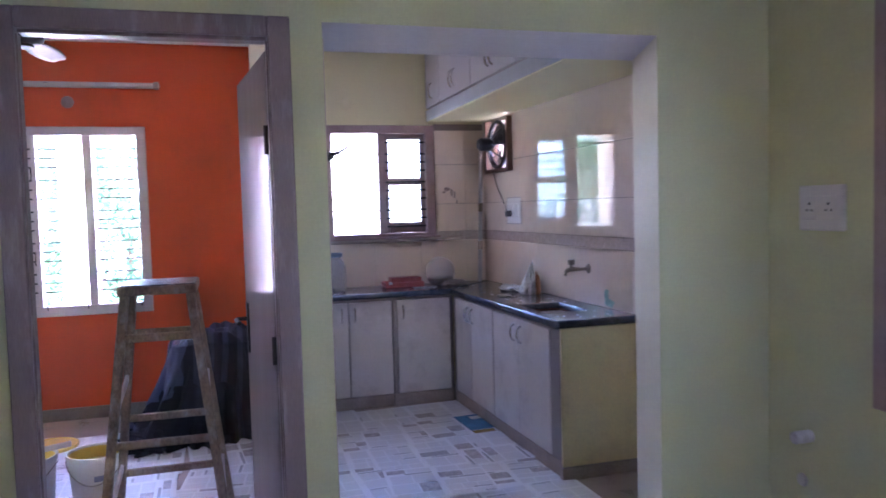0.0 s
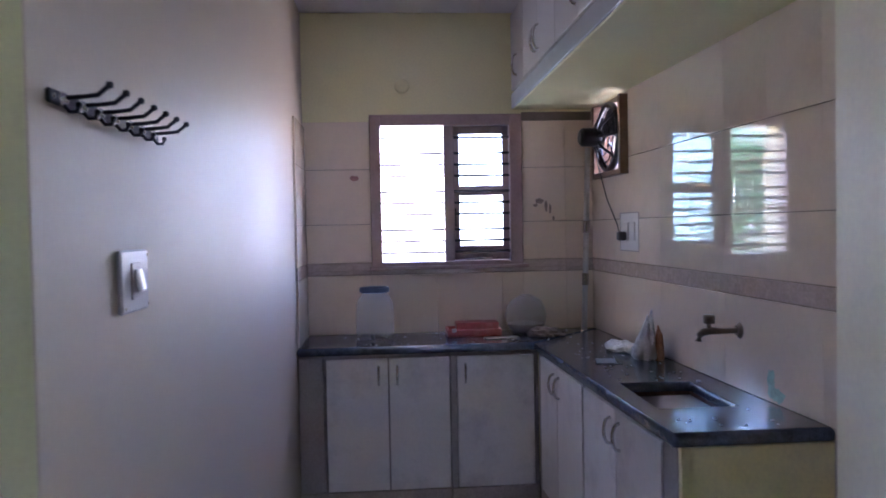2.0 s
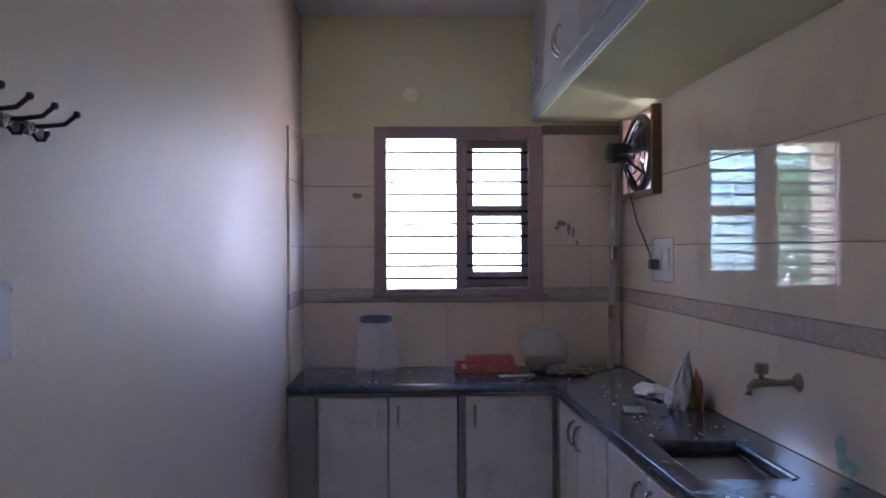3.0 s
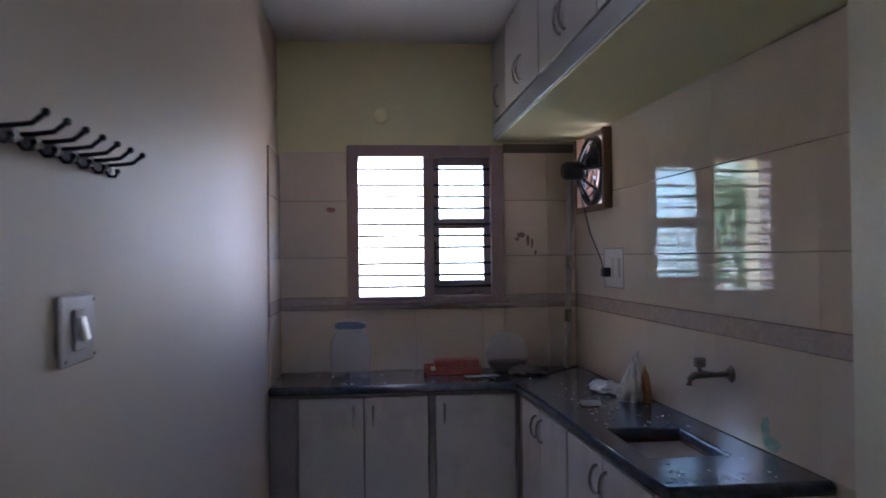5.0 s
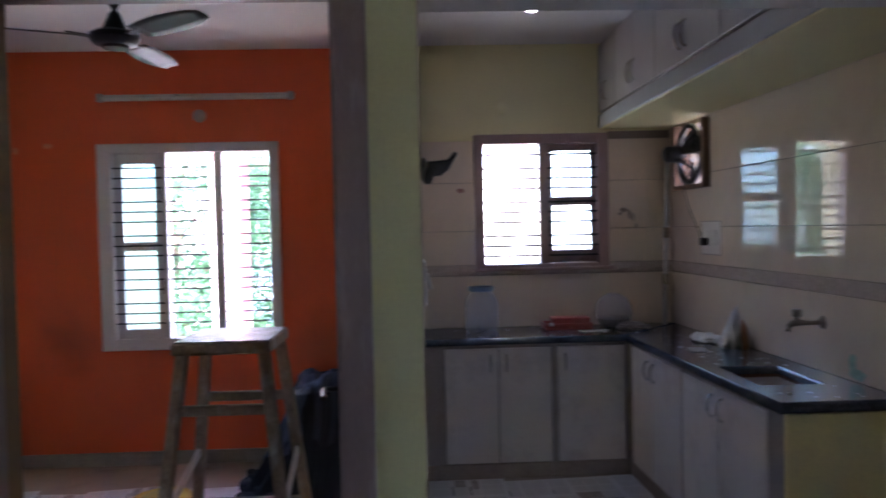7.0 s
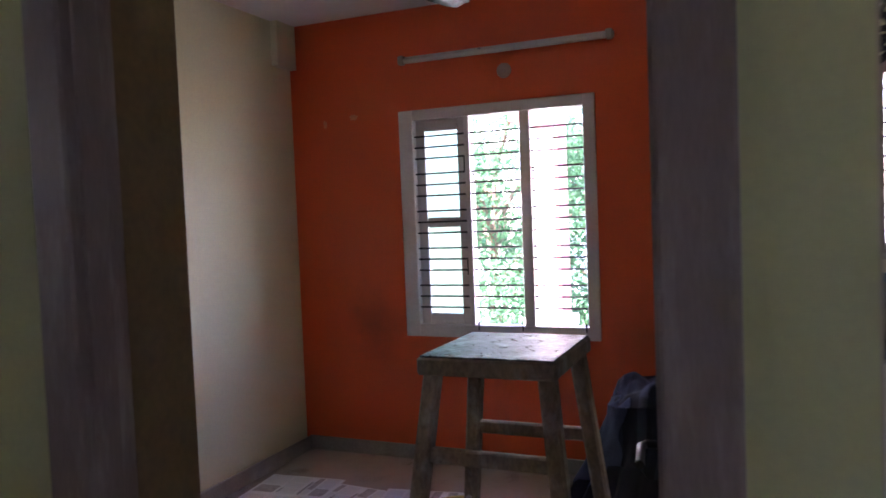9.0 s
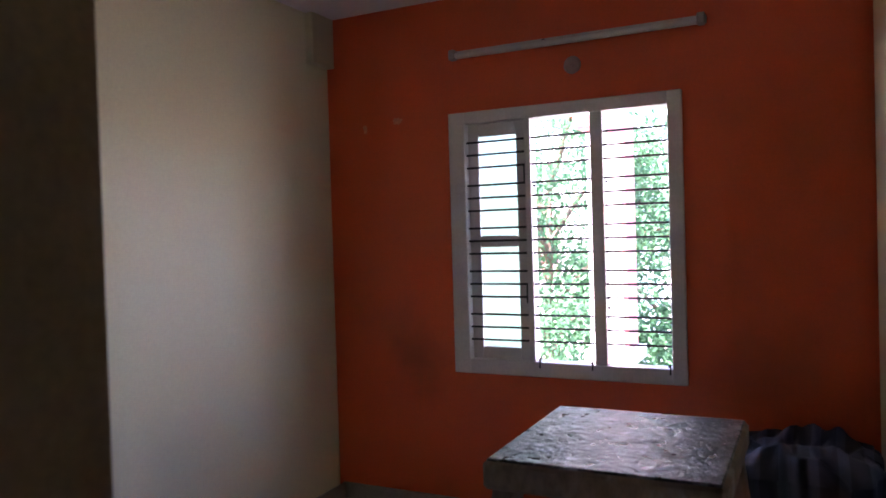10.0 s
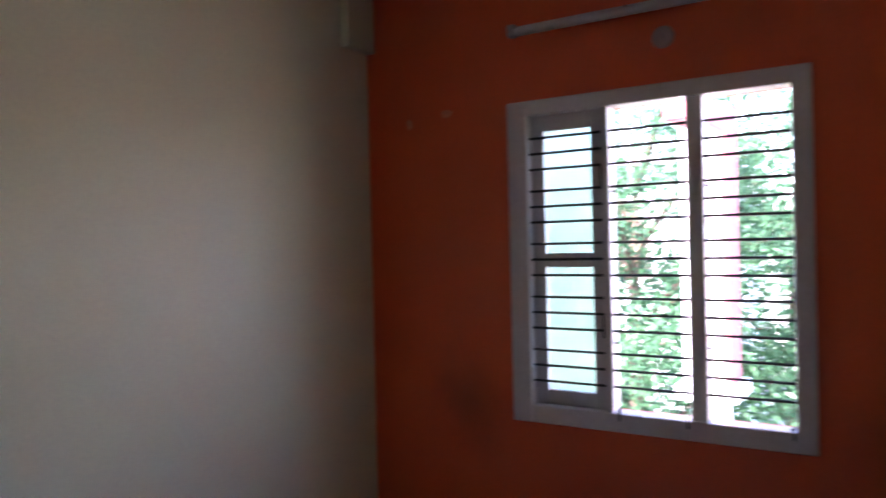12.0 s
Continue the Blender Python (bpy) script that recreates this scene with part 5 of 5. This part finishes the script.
def tile(parent, lo, hi, material, name="tile"):
    """One wall tile with softened edges; equal sizes share a mesh."""
    size = tuple(round(b - a, 4) for a, b in zip(lo, hi))
    if min(size) <= 0.006:
        return
    key = (size, material.name)
    if key not in TILES:
        sx, sy, sz = (v / 2 for v in size)
        e, ev = 0.0004, 0.0016
        b = bmesh.new()
        thin = size.index(min(size))
        other = [i for i in range(3) if i != thin]
        half = (sx, sy, sz)
        front = []
        back = []
        mid = []
        for u, v in ((-1, -1), (1, -1), (1, 1), (-1, 1)):
            for store, inset, depth in ((back, 0.0, 1), (mid, 0.0, -0.5), (front, e, -1)):
                co = [0.0, 0.0, 0.0]
                co[other[0]] = u * (half[other[0]] - inset)
                co[other[1]] = v * (half[other[1]] - (ev if inset else 0.0))
                co[thin] = depth * half[thin]
                store.append(b.verts.new(co))
        b.faces.new(front)
        for i in range(4):
            j = (i + 1) % 4
            b.faces.new((front[i], front[j], mid[j], mid[i]))
            b.faces.new((mid[i], mid[j], back[j], back[i]))
        TILES[key] = mesh_of(b, name, material)
    o = new(name, TILES[key])
    o.location = [(a + b) / 2 for a, b in zip(lo, hi)]
    o.parent = parent


def cells(a0, a1, step, first, cuts, zs, holes):
    aa = sorted({a0, a1, *[first + step * k for k in range(-20, 40) if a0 + 0.02 < first + step * k < a1 - 0.02], *cuts})
    for p, q in zip(aa, aa[1:]):
        for z0, z1 in zip(zs, zs[1:]):
            if not any(h[0] - 1e-4 < (p + q) / 2 < h[1] + 1e-4 and h[2] < (z0 + z1) / 2 < h[3] for h in holes):
                yield p, q, z0, z1


J = 0.0010
JV = 0.0001
wr = thing("wall_tiling_right", (0, 0, 0), "glossy cream glazed tiles with a brown border row", kind="structure")
part("grout", box((2.0945, 3.40, TOP), (2.10, 5.962, 1.815)), M_GROUT, wr)
part("grout", box((2.0945, 3.40, 1.815), (2.10, 5.32, 2.243)), M_GROUT, wr)
right = list(cells(3.40, 5.945, 0.3085, 3.68, (5.32, 5.79), (1.345, 1.573, 1.815, 1.897, 2.243), [(5.32, 5.79, 1.815, 2.3)]))
right += list(cells(3.40, 5.945, 0.6170, 3.68, (), (TOP, 1.273, 1.345), []))
for p, q, z0, z1 in right:
    if (z0, z1) == (1.573, 1.815) and q <= 5.3201:
        z1 = 1.897
    if (z0, z1) == (1.815, 1.897) and q <= 5.3201:
        continue
    tile(wr, (2.0845, p + JV, z0 + J), (2.0965, q - JV, z1 - J), M_BAND if z0 == 1.273 else M_TILE)
skewed(wr)
wf = thing("wall_tiling_far", (0, 0, 0), "glossy cream glazed tiles with a brown border row", kind="structure")
part("grout", box((0.343, 5.9565, TOP), (2.0945, 5.962, 1.29)), M_GROUT, wf)
part("grout", box((0.343, 5.9565, 1.29), (0.73, 5.962, 2.17)), M_GROUT, wf)
part("grout", box((1.645, 5.9565, 1.29), (2.0945, 5.962, 2.23)), M_GROUT, wf)
far = list(cells(0.343, 2.084, 0.39, 0.343, (0.733, 1.642), (TOP, 1.273, 1.299, 1.345), [(0.733, 1.642, 1.299, 2.3)]))
far += list(cells(0.343, 2.084, 0.39, 0.343, (0.733, 1.642), (1.345, 1.573, 1.897, 2.178), [(0.733, 1.642, 1.299, 2.3)]))
for p, q, z0, z1 in far:
    tile(wf, (p + JV, 5.9445, z0 + (0 if z0 == 1.299 else J)), (q - JV, 5.9585, z1 - (0 if z1 == 1.299 else J)), M_BAND if z0 in (1.273, 1.299) else M_TILE)
wl = thing("wall_tiling_left", (0, 0, 0), "narrow strip of glossy cream tiles beside the counter", kind="structure")
for p, q, z0, z1 in cells(5.50, 5.943, 0.203, 5.70, (), (TOP, 1.273, 1.345, 1.573, 1.897, 2.15), []):
    tile(wl, (0.3435, p + JV, z0 + J), (0.3555, q - JV, z1 - J), M_BAND if z0 == 1.273 else M_TILE)
for o in wl.children:
    o.rotation_euler = (0, 0, math.pi)
